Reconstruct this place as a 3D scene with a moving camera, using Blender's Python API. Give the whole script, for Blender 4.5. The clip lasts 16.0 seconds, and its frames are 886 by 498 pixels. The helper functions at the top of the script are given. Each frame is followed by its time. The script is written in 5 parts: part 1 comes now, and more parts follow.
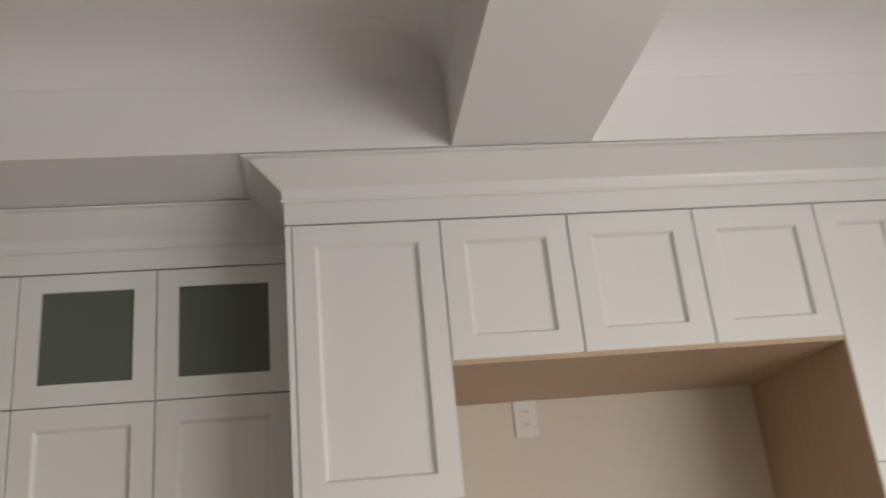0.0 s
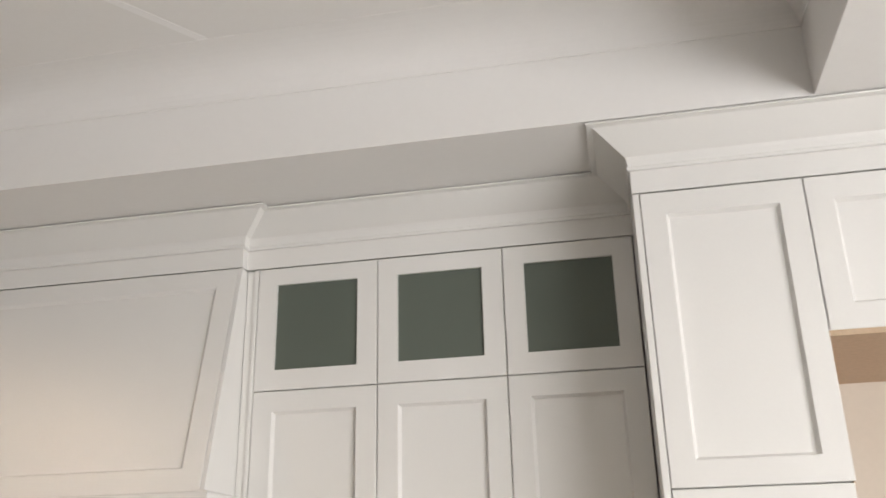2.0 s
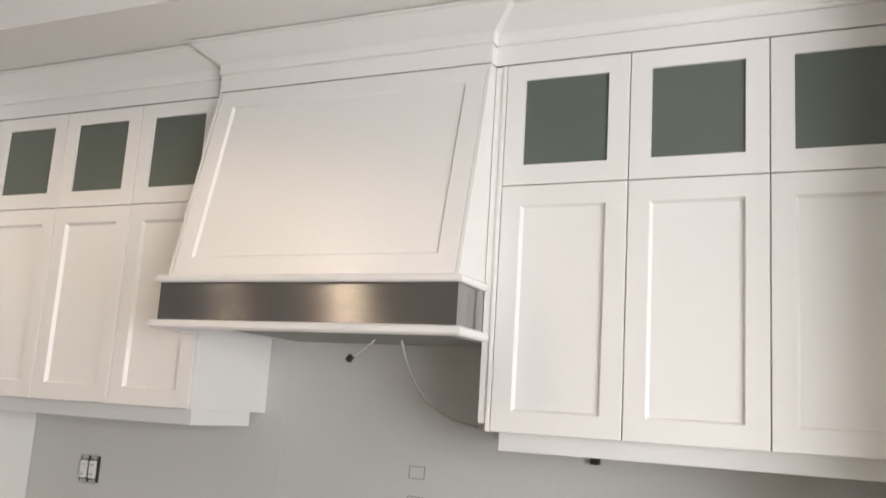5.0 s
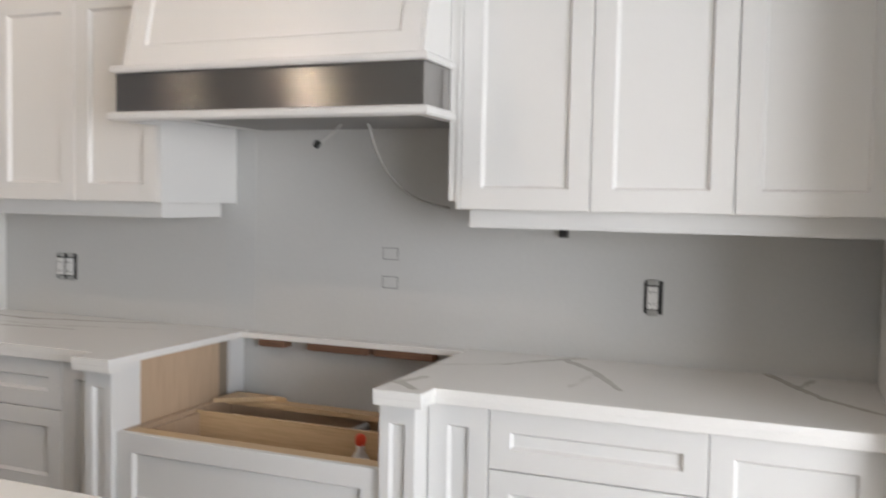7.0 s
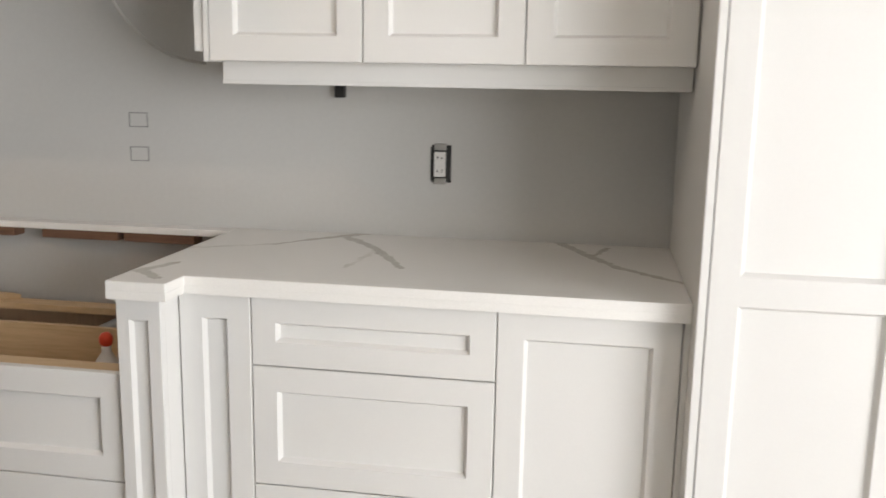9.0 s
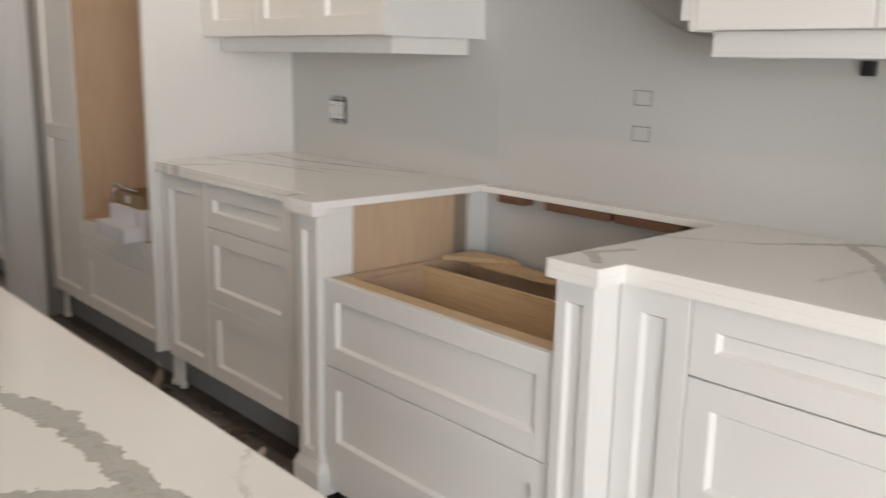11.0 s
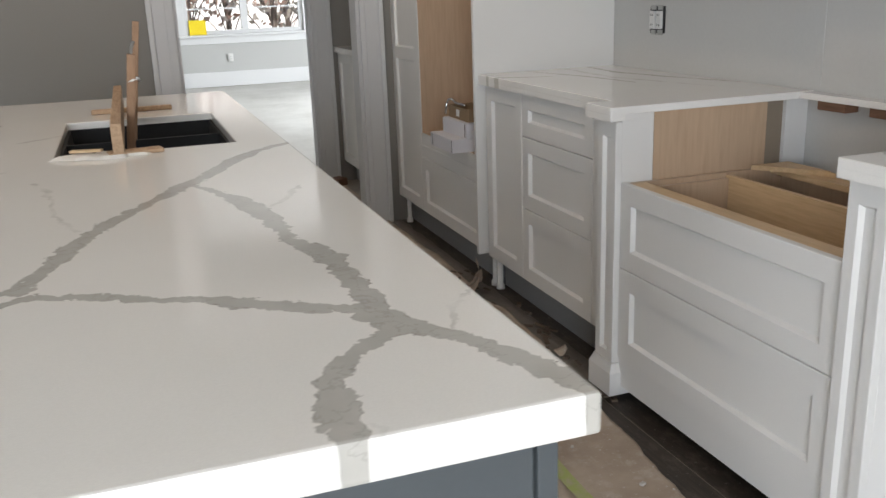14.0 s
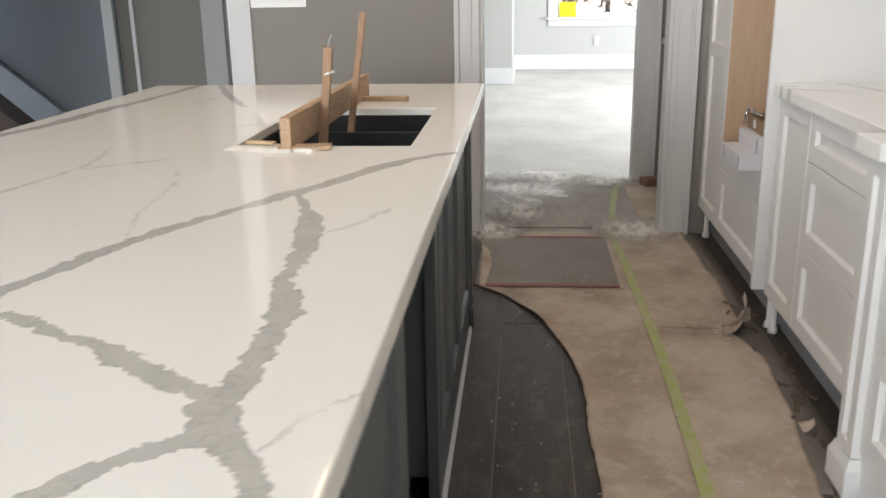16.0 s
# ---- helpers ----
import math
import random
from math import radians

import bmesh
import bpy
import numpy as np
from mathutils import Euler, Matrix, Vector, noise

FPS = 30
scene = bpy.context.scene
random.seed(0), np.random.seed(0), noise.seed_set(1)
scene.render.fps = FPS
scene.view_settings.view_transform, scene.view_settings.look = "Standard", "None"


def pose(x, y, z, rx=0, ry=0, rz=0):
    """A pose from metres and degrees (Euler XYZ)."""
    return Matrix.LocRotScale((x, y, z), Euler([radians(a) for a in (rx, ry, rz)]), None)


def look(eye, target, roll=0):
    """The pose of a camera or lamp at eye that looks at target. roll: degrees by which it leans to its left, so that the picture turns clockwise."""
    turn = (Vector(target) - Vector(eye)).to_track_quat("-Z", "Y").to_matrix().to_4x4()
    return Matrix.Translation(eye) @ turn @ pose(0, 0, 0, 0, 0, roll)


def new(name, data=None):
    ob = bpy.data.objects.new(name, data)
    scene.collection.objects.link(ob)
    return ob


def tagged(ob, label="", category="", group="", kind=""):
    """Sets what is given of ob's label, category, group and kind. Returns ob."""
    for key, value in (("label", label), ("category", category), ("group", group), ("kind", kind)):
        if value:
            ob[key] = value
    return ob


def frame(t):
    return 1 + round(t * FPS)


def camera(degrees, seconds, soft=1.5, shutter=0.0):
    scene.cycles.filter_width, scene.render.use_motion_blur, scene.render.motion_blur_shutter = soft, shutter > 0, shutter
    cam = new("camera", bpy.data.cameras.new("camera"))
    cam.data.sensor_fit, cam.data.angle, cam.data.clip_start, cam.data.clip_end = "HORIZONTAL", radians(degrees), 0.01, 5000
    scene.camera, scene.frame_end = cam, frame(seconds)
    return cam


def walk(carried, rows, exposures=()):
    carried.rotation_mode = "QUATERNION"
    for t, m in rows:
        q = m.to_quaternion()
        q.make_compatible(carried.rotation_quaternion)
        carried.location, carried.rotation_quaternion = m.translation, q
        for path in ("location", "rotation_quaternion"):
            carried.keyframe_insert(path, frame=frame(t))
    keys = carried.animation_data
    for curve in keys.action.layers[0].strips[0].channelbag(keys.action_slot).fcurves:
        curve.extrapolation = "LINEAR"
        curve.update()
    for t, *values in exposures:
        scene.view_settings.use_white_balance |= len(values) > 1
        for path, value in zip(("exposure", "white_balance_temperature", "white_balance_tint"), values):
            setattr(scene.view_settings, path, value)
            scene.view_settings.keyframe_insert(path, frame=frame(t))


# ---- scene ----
cam = camera(53.1, 16.0, shutter=0.5)
PATH = [
    (0, (1.718, -2.839, 1.576), (1.988, -0.978, 2.259), -5.6),
    (0.5, (1.662, -2.773, 1.544), (1.792, -0.893, 2.213), -5.7),
    (1, (1.619, -2.764, 1.552), (1.574, -0.887, 2.243), -4.7),
    (1.5, (1.582, -2.768, 1.541), (1.333, -0.917, 2.254), -2.7),
    (2, (1.557, -2.761, 1.55), (1.19, -0.927, 2.259), -1.3),
    (2.5, (1.546, -2.779, 1.545), (1.094, -0.975, 2.281), -0.1),
    (3, (1.544, -2.773, 1.552), (0.961, -1.002, 2.275), 1.2),
    (3.5, (1.47, -2.766, 1.502), (0.807, -1.0, 2.166), 2.5),
    (4, (1.456, -2.742, 1.461), (0.715, -0.972, 2.024), 3.7),
    (4.2, (1.436, -2.74, 1.447), (0.665, -0.969, 1.967), 3.6),
    (6.3, (1.418, -2.752, 1.419), (0.571, -0.942, 1.488), 2.3),
    (6.5, (1.413, -2.751, 1.414), (0.574, -0.936, 1.43), 1.9),
    (7, (1.419, -2.733, 1.397), (0.667, -0.883, 1.291), 1.1),
    (7.5, (1.427, -2.661, 1.362), (0.939, -0.731, 1.174), 0.6),
    (8, (1.41, -2.596, 1.365), (1.157, -0.631, 1.095), -0.3),
    (8.2, (1.392, -2.561, 1.364), (1.199, -0.595, 1.054), -0.5),
    (10.4, (1.503, -2.079, 1.292), (0.429, -0.463, 0.807), 2.9),
    (10.5, (1.506, -2.066, 1.293), (0.364, -0.498, 0.805), 2.6),
    (11, (1.588, -2.068, 1.305), (0.138, -0.754, 0.891), 1.2),
    (11.5, (1.656, -2.043, 1.292), (0.008, -0.989, 0.876), 1.1),
    (12, (1.695, -2.054, 1.281), (-0.045, -1.176, 0.831), 0.7),
    (12.5, (1.735, -2.064, 1.271), (-0.051, -1.31, 0.782), -0.2),
    (13, (1.757, -2.079, 1.268), (-0.055, -1.422, 0.734), -1.1),
    (13.5, (1.766, -2.066, 1.261), (-0.054, -1.442, 0.718), -2.1),
    (14, (1.752, -1.999, 1.253), (-0.06, -1.366, 0.691), -2.1),
    (14.5, (1.693, -1.891, 1.248), (-0.144, -1.386, 0.641), -0.6),
    (15, (1.639, -1.795, 1.254), (-0.233, -1.482, 0.621), -2.2),
    (15.5, (1.564, -1.662, 1.242), (-0.339, -1.727, 0.63), -2.3),
    (16, (1.564, -1.5, 1.277), (-0.341, -1.678, 0.697), -1.0),
]
EXPOSURES = [(0.0, -1.66, 7500, 15), (0.5, -1.36, 7450, 17), (1.5, -0.88, 7250, 15), (2.5, -0.76, 7250, 15), (4.0, -0.54, 7250, 16), (6.5, -0.38, 6500, 14), (7.5, -0.84, 6900, 14), (8.0, -0.74, 6950, 13),
             (10.5, -0.58, 7200, 15), (11.5, -0.66, 7000, 14), (13.0, -0.74, 6900, 12), (14.0, -0.80, 6600, 12), (15.0, -0.42, 6750, 13), (15.5, -0.32, 6700, 12), (16.0, -0.12, 6700, 12)]
walk(cam, [(t, look(eye, target, roll)) for t, eye, target, roll in PATH], EXPOSURES)

# ---- light ----
world = bpy.data.worlds.new("sky")
scene.world = world
world.use_nodes = True
wn = world.node_tree.nodes
sky = wn.new("ShaderNodeTexSky")
sky.sky_type, sky.sun_disc = "NISHITA", False
sky.sun_elevation, sky.sun_rotation = radians(38), radians(162)
world.node_tree.links.new(sky.outputs[0], wn["Background"].inputs[0])
wn["Background"].inputs[1].default_value = 0.15

sun = new("sun", bpy.data.lights.new("sun", "SUN"))
sun.data.energy, sun.data.angle, sun.data.color = 5.0, radians(0.5), (1.0, 0.95, 0.87)
sun.matrix_world = look((15, -28, 24), (-1, 0, 0))


def area_light(name, eye, target, wide, high, watts, tone):
    lamp = new(name, bpy.data.lights.new(name, "AREA"))
    lamp.data.shape, lamp.data.size, lamp.data.size_y = "RECTANGLE", wide, high
    lamp.data.energy, lamp.data.color = watts, tone
    lamp.matrix_world = look(eye, target)
    return lamp


area_light("daylight_patio_door", (4.36, -3.6, 1.2), (0, -2.3, 0.3), 2.9, 2.0, 345, (0.87, 0.94, 1.0))
# Unseen fill from the south, added to even out the cabinet fronts.
area_light("south_fill", (2.5, -6.48, 1.2), (2.4, 0, 0.8), 2.8, 2.0, 22, (0.90, 0.96, 1.0))
# Unseen side lamp, added to whiten the living room floor.
area_light("living_side_fill", (-8.0, 2.9, 1.5), (-8.0, 0, 0.2), 2.2, 1.6, 520, (0.88, 0.95, 1.0))
# Bluish fill out of view, added to lift the dark hall walls.
area_light("hall_fill", (-4.6, -7.9, 1.3), (-4.6, -4, 1.0), 1.2, 2.0, 24, (0.60, 0.77, 1.0))
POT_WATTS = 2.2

# ---- materials ----


def nodes_of(name):
    m = bpy.data.materials.new(name)
    m.use_nodes = True
    t = m.node_tree
    return m, t, t.nodes["Principled BSDF"]


def add(t, kind, **values):
    n = t.nodes.new("ShaderNode" + kind)
    for key, v in values.items():
        setattr(n, key, v)
    return n


def noise_of(t, scale, detail=4, rough=0.55, stretch=None):
    g = add(t, "NewGeometry")
    src = g.outputs["Position"]
    if stretch:
        mp = add(t, "Mapping")
        mp.inputs["Scale"].default_value = stretch
        t.links.new(src, mp.inputs["Vector"])
        src = mp.outputs[0]
    n = add(t, "TexNoise")
    n.inputs["Scale"].default_value, n.inputs["Detail"].default_value, n.inputs["Roughness"].default_value = scale, detail, rough
    t.links.new(src, n.inputs["Vector"])
    return n.outputs["Fac"]


def ramp(t, fac, stops):
    r = add(t, "ValToRGB")
    e = r.color_ramp.elements
    while len(e) < len(stops):
        e.new(0.5)
    for k, (p, c) in zip(e, stops):
        k.position, k.color = p, (*c, 1)
    t.links.new(fac, r.inputs[0])
    return r.outputs[0]


def mix(t, fac, a, b, mode="MIX"):
    m = add(t, "Mix", data_type="RGBA", blend_type=mode)
    for sock, v in ((m.inputs[0], fac), (m.inputs[6], a), (m.inputs[7], b)):
        if isinstance(v, (int, float)):
            sock.default_value = v
        elif isinstance(v, tuple):
            sock.default_value = (*v, 1)
        else:
            t.links.new(v, sock)
    return m.outputs[2]


def bump(t, p, height, strength, distance):
    b = add(t, "Bump")
    b.inputs["Strength"].default_value, b.inputs["Distance"].default_value = strength, distance
    t.links.new(height, b.inputs["Height"])
    t.links.new(b.outputs[0], p.inputs["Normal"])


def shade(c, k):
    return tuple(min(1, v * k) for v in c)


def painted(name, c, rough=0.4, wear=0.06, grain=90, relief=0.08):
    """Paint with faint large and small unevenness."""
    m, t, p = nodes_of(name)
    big = noise_of(t, 1.7, 3)
    fine = noise_of(t, grain, 3)
    col = mix(t, big, shade(c, 1 - wear), shade(c, 1 + wear))
    col = mix(t, 0.25, col, ramp(t, fine, [(0.35, shade(c, 1 - wear)), (0.65, shade(c, 1 + wear))]))
    t.links.new(col, p.inputs["Base Color"])
    p.inputs["Roughness"].default_value = rough
    rr = add(t, "MapRange")
    rr.inputs[3].default_value, rr.inputs[4].default_value = rough * 0.85, min(1, rough * 1.2)
    t.links.new(big, rr.inputs[0])
    t.links.new(rr.outputs[0], p.inputs["Roughness"])
    bump(t, p, fine, relief, 0.002)
    return m


def wooden(name, c, dark, rough=0.5, stretch=(2, 30, 30), lines=6.0, relief=0.15, vary=0.0):
    m, t, p = nodes_of(name)
    grain = noise_of(t, lines, 6, 0.6, stretch)
    cloud = noise_of(t, 2.5, 3)
    col = ramp(t, grain, [(0.3, dark), (0.55, c), (0.8, shade(c, 1.12))])
    col = mix(t, 0.3, col, mix(t, cloud, shade(c, 0.8), shade(c, 1.15)))
    if vary:
        info = add(t, "ObjectInfo")
        k = add(t, "MapRange")
        k.inputs[3].default_value, k.inputs[4].default_value = 1 - vary, 1 + vary
        t.links.new(info.outputs["Random"], k.inputs[0])
        hsv = add(t, "HueSaturation")
        t.links.new(k.outputs[0], hsv.inputs["Value"])
        t.links.new(col, hsv.inputs["Color"])
        col = hsv.outputs[0]
    t.links.new(col, p.inputs["Base Color"])
    p.inputs["Roughness"].default_value = rough
    bump(t, p, grain, relief, 0.002)
    return m


def metal(name, c, rough):
    m, t, p = nodes_of(name)
    p.inputs["Metallic"].default_value = 1.0
    t.links.new(mix(t, noise_of(t, 30, 4), shade(c, 0.85), shade(c, 1.1)), p.inputs["Base Color"])
    p.inputs["Roughness"].default_value = rough
    return m


def quartz(name, strokes, faint, base=(0.85, 0.82, 0.765), grey=1.0):
    """Polished engineered stone with grey veins along broken lines of (x, y, half width)."""
    m, t, p = nodes_of(name)
    g = add(t, "NewGeometry")

    def vmath(op, a, b=None):
        n = add(t, "VectorMath", operation=op)
        for sock, v in ((n.inputs[0], a), (n.inputs[1], b)):
            if v is None:
                continue
            if isinstance(v, tuple):
                sock.default_value = v
            else:
                t.links.new(v, sock)
        return n

    def fmath(op, a, b=None, clamp=False):
        n = add(t, "Math", operation=op, use_clamp=clamp)
        for sock, v in ((n.inputs[0], a), (n.inputs[1], b)):
            if v is None:
                continue
            if isinstance(v, (int, float)):
                sock.default_value = v
            else:
                t.links.new(v, sock)
        return n.outputs[0]

    flat = vmath("MULTIPLY", g.outputs["Position"], (1, 1, 0)).outputs[0]
    wob = flat
    for scale, amount in ((7, 0.010), (34, 0.019), (120, 0.010)):
        n = add(t, "TexNoise")
        n.inputs["Scale"].default_value, n.inputs["Detail"].default_value = scale, 2
        t.links.new(flat, n.inputs["Vector"])
        off = vmath("SUBTRACT", n.outputs["Color"], (0.5, 0.5, 0.5)).outputs[0]
        off = vmath("MULTIPLY", off, (amount * 1.6, amount * 1.6, 0)).outputs[0]
        wob = vmath("ADD", wob, off).outputs[0]
    swell = noise_of(t, 9, 3)
    def nearest(rows):
        best = None
        for line in rows:
            for (x0, y0, w0), (x1, y1, w1) in zip(line, line[1:]):
                best = stroke(best, x0, y0, x1, y1, w0, w1)
        return best

    def stroke(best, x0, y0, x1, y1, w0, w1):
        src = wob
        if best is not None:
            after = add(t, "VectorMath", operation="MULTIPLY_ADD")
            after.inputs[1].default_value = (1e-9, 1e-9, 1e-9)
            t.links.new(best, after.inputs[0])
            t.links.new(wob, after.inputs[2])
            src = after.outputs[0]
        pa = vmath("SUBTRACT", src, (x0, y0, 0)).outputs[0]
        dx, dy = x1 - x0, y1 - y0
        along = vmath("DOT_PRODUCT", pa, (dx, dy, 0)).outputs["Value"]
        h = fmath("DIVIDE", along, dx * dx + dy * dy, True)
        back = add(t, "VectorMath", operation="SCALE")
        back.inputs[0].default_value = (dx, dy, 0)
        t.links.new(h, back.inputs["Scale"])
        far = vmath("SUBTRACT", pa, back.outputs[0]).outputs[0]
        dist = vmath("LENGTH", far).outputs["Value"]
        d = fmath("DIVIDE", dist, fmath("ADD", fmath("MULTIPLY", h, w1 - w0), w0))
        return d if best is None else fmath("MINIMUM", best, d)
    lim = fmath("ADD", fmath("MULTIPLY", swell, 1.1), 0.42)
    inside = fmath("DIVIDE", nearest(strokes), lim)
    thin = fmath("DIVIDE", nearest(faint), lim)
    cloud = noise_of(t, 2.2, 4)
    grain = noise_of(t, 420, 2)
    body = mix(t, cloud, shade(base, 0.96), shade(base, 1.04))
    body = mix(t, 0.12, body, ramp(t, grain, [(0.4, shade(base, 0.8)), (0.6, shade(base, 1.1))]))
    vein = mix(t, noise_of(t, 22, 5), shade((0.43, 0.415, 0.375), grey), shade((0.58, 0.56, 0.515), grey))
    mask = ramp(t, inside, [(0.90, (1, 1, 1)), (1.0, (0, 0, 0))])
    rim = ramp(t, inside, [(0.80, (0, 0, 0)), (0.93, (1, 1, 1)), (1.0, (0, 0, 0))])
    hair = ramp(t, thin, [(0.5, (0.6, 0.6, 0.6)), (1.0, (0, 0, 0))])
    hair = mix(t, 1.0, hair, ramp(t, noise_of(t, 12, 3), [(0.36, (0.05, 0.05, 0.05)), (0.6, (1, 1, 1))]), "MULTIPLY")
    col = mix(t, hair, body, vein)
    col = mix(t, mask, col, vein)
    rimmed = mix(t, 1.0, rim, ramp(t, noise_of(t, 40, 3), [(0.45, (0, 0, 0)), (0.62, (0.7, 0.7, 0.7))]), "MULTIPLY")
    col = mix(t, rimmed, col, (0.24, 0.22, 0.19))
    crack = ramp(t, noise_of(t, 13, 4, 0.6), [(0.484, (0, 0, 0)), (0.494, (0.34, 0.34, 0.34)), (0.498, (0.34, 0.34, 0.34)), (0.508, (0, 0, 0))])
    col = mix(t, mix(t, 1.0, crack, mask, "MULTIPLY"), col, (0.30, 0.275, 0.235))
    t.links.new(col, p.inputs["Base Color"])
    p.inputs["Roughness"].default_value = 0.13
    rr = add(t, "MapRange")
    rr.inputs[3].default_value, rr.inputs[4].default_value = 0.07, 0.12
    t.links.new(cloud, rr.inputs[0])
    t.links.new(rr.outputs[0], p.inputs["Roughness"])
    return m


def glowing(name, c, strength):
    m, t, p = nodes_of(name)
    p.inputs["Base Color"].default_value = (*c, 1)
    p.inputs["Emission Color"].default_value = (*c, 1)
    p.inputs["Emission Strength"].default_value = strength
    return m


def plain(name, c, rough=0.5):
    m, t, p = nodes_of(name)
    t.links.new(mix(t, noise_of(t, 60, 3), shade(c, 0.9), shade(c, 1.1)), p.inputs["Base Color"])
    p.inputs["Roughness"].default_value = rough
    return m


CAB = painted("cabinet_paint", (0.76, 0.75, 0.73), 0.34, 0.02, 160, 0.05)
CAB_IN = painted("cabinet_side", (0.74, 0.74, 0.735), 0.4, 0.03)
WALLW = painted("primed_drywall", (0.545, 0.543, 0.53), 0.75, 0.05, 70, 0.15)
WALLG = painted("grey_wall_paint", (0.245, 0.23, 0.21), 0.7, 0.03, 80, 0.12)
HALLB = painted("slate_wall_paint", (0.235, 0.26, 0.285), 0.7, 0.04, 80, 0.1)
LIVW = painted("pale_grey_wall_paint", (0.50, 0.50, 0.485), 0.7, 0.03, 80, 0.1)
CEIL = painted("ceiling_paint", (0.78, 0.765, 0.75), 0.85, 0.02, 60, 0.1)
TRIM = painted("trim_paint", (0.72, 0.72, 0.72), 0.4, 0.03, 120, 0.06)
PRIMER = painted("primed_trim", (0.60, 0.60, 0.605), 0.55, 0.05, 120, 0.1)
ISLE = painted("charcoal_paint", (0.085, 0.097, 0.104), 0.42, 0.06, 140, 0.05)
VOID = plain("dark_recess", (0.02, 0.02, 0.02), 0.8)
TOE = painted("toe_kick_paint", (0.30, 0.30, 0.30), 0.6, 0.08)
MAPLE = wooden("maple_veneer", (0.53, 0.385, 0.265), (0.46, 0.325, 0.215), 0.5, (8, 8, 0.7), 9.0, 0.06)
MAPLE_H = wooden("maple_edge", (0.63, 0.45, 0.265), (0.50, 0.335, 0.18), 0.5, (1, 14, 14), 9.0, 0.06)
OAK = wooden("offcut_wood", (0.46, 0.31, 0.19), (0.27, 0.155, 0.085), 0.65, (3, 26, 26), 7.0, 0.2)
OAKV = wooden("stick_wood", (0.34, 0.20, 0.115), (0.22, 0.12, 0.065), 0.65, (26, 26, 3), 7.0, 0.2)
SHIM = wooden("shim_wood", (0.20, 0.105, 0.065), (0.11, 0.055, 0.035), 0.8)
# Brown that carries the shade of the recess beside the range opening.
SHADED = painted("recess_shade", (0.27, 0.22, 0.17), 0.8, 0.06)
SINKB = plain("black_composite", (0.004, 0.004, 0.0045), 0.75)
RIM = plain("pale_sink_rim", (0.62, 0.62, 0.62), 0.35)
CHROME = metal("chrome", (0.75, 0.75, 0.75), 0.18)
GALV = metal("galvanised_steel", (0.45, 0.45, 0.44), 0.4)
BLACKP = plain("black_plastic", (0.02, 0.02, 0.02), 0.5)
WHITEP = plain("white_plastic", (0.72, 0.71, 0.69), 0.35)
CARTON = painted("white_carton", (0.70, 0.69, 0.72), 0.6, 0.04)
BROWN = plain("brown_paper", (0.28, 0.19, 0.11), 0.8)
PENCIL = plain("pencil_line", (0.20, 0.20, 0.20), 0.8)
CABLE = plain("grey_cable", (0.45, 0.44, 0.42), 0.5)
RED = plain("red_cap", (0.75, 0.07, 0.03), 0.35)
REDT = plain("red_tape", (0.27, 0.105, 0.095), 0.7)
YELLOW = plain("yellow_card", (0.95, 0.70, 0.02), 0.5)
BARK = plain("bark", (0.52, 0.44, 0.40), 0.9)


def stainless():
    m, t, p = nodes_of("brushed_stainless")
    p.inputs["Metallic"].default_value = 1.0
    line = noise_of(t, 5, 4, 0.6, (1.0, 1.0, 260))
    t.links.new(mix(t, line, (0.34, 0.33, 0.325), (0.48, 0.47, 0.46)), p.inputs["Base Color"])
    p.inputs["Roughness"].default_value = 0.255
    p.inputs["Anisotropic"].default_value = 1.0
    p.inputs["Anisotropic Rotation"].default_value = 0.25
    tg = add(t, "Tangent", direction_type="RADIAL", axis="Z")
    t.links.new(tg.outputs[0], p.inputs["Tangent"])
    return m


STEEL = stainless()


def frosted():
    m, t, p = nodes_of("tinted_glass_pane")
    t.links.new(mix(t, noise_of(t, 2.0, 3), (0.088, 0.108, 0.088), (0.118, 0.138, 0.115)), p.inputs["Base Color"])
    p.inputs["Roughness"].default_value = 0.55
    return m


GLASSD = frosted()


def clear_glass():
    m, t, p = nodes_of("window_glass")
    p.inputs["Transmission Weight"].default_value = 1.0
    p.inputs["Roughness"].default_value = 0.0
    p.inputs["IOR"].default_value = 1.02
    return m


PANE = clear_glass()


def papered():
    """Builder's floor paper: beige-brown, scuffed, with pale plaster dust."""
    m, t, p = nodes_of("floor_paper")
    a = noise_of(t, 3.0, 5, 0.6)
    b = noise_of(t, 14.0, 5, 0.65)
    c = noise_of(t, 95.0, 3)
    col = ramp(t, a, [(0.32, (0.33, 0.255, 0.195)), (0.5, (0.45, 0.365, 0.288)), (0.66, (0.55, 0.47, 0.39))])
    col = mix(t, ramp(t, b, [(0.52, (0, 0, 0)), (0.70, (0.6, 0.6, 0.6))]), col, (0.58, 0.53, 0.48))
    col = mix(t, ramp(t, noise_of(t, 5.5, 5, 0.7), [(0.56, (0, 0, 0)), (0.72, (0.45, 0.45, 0.45))]), col, (0.30, 0.235, 0.185))
    col = mix(t, ramp(t, c, [(0.62, (0, 0, 0)), (0.74, (0.55, 0.55, 0.55))]), col, (0.64, 0.60, 0.55))
    t.links.new(col, p.inputs["Base Color"])
    p.inputs["Roughness"].default_value = 0.8
    bump(t, p, b, 0.25, 0.004)
    return m


PAPER = papered()


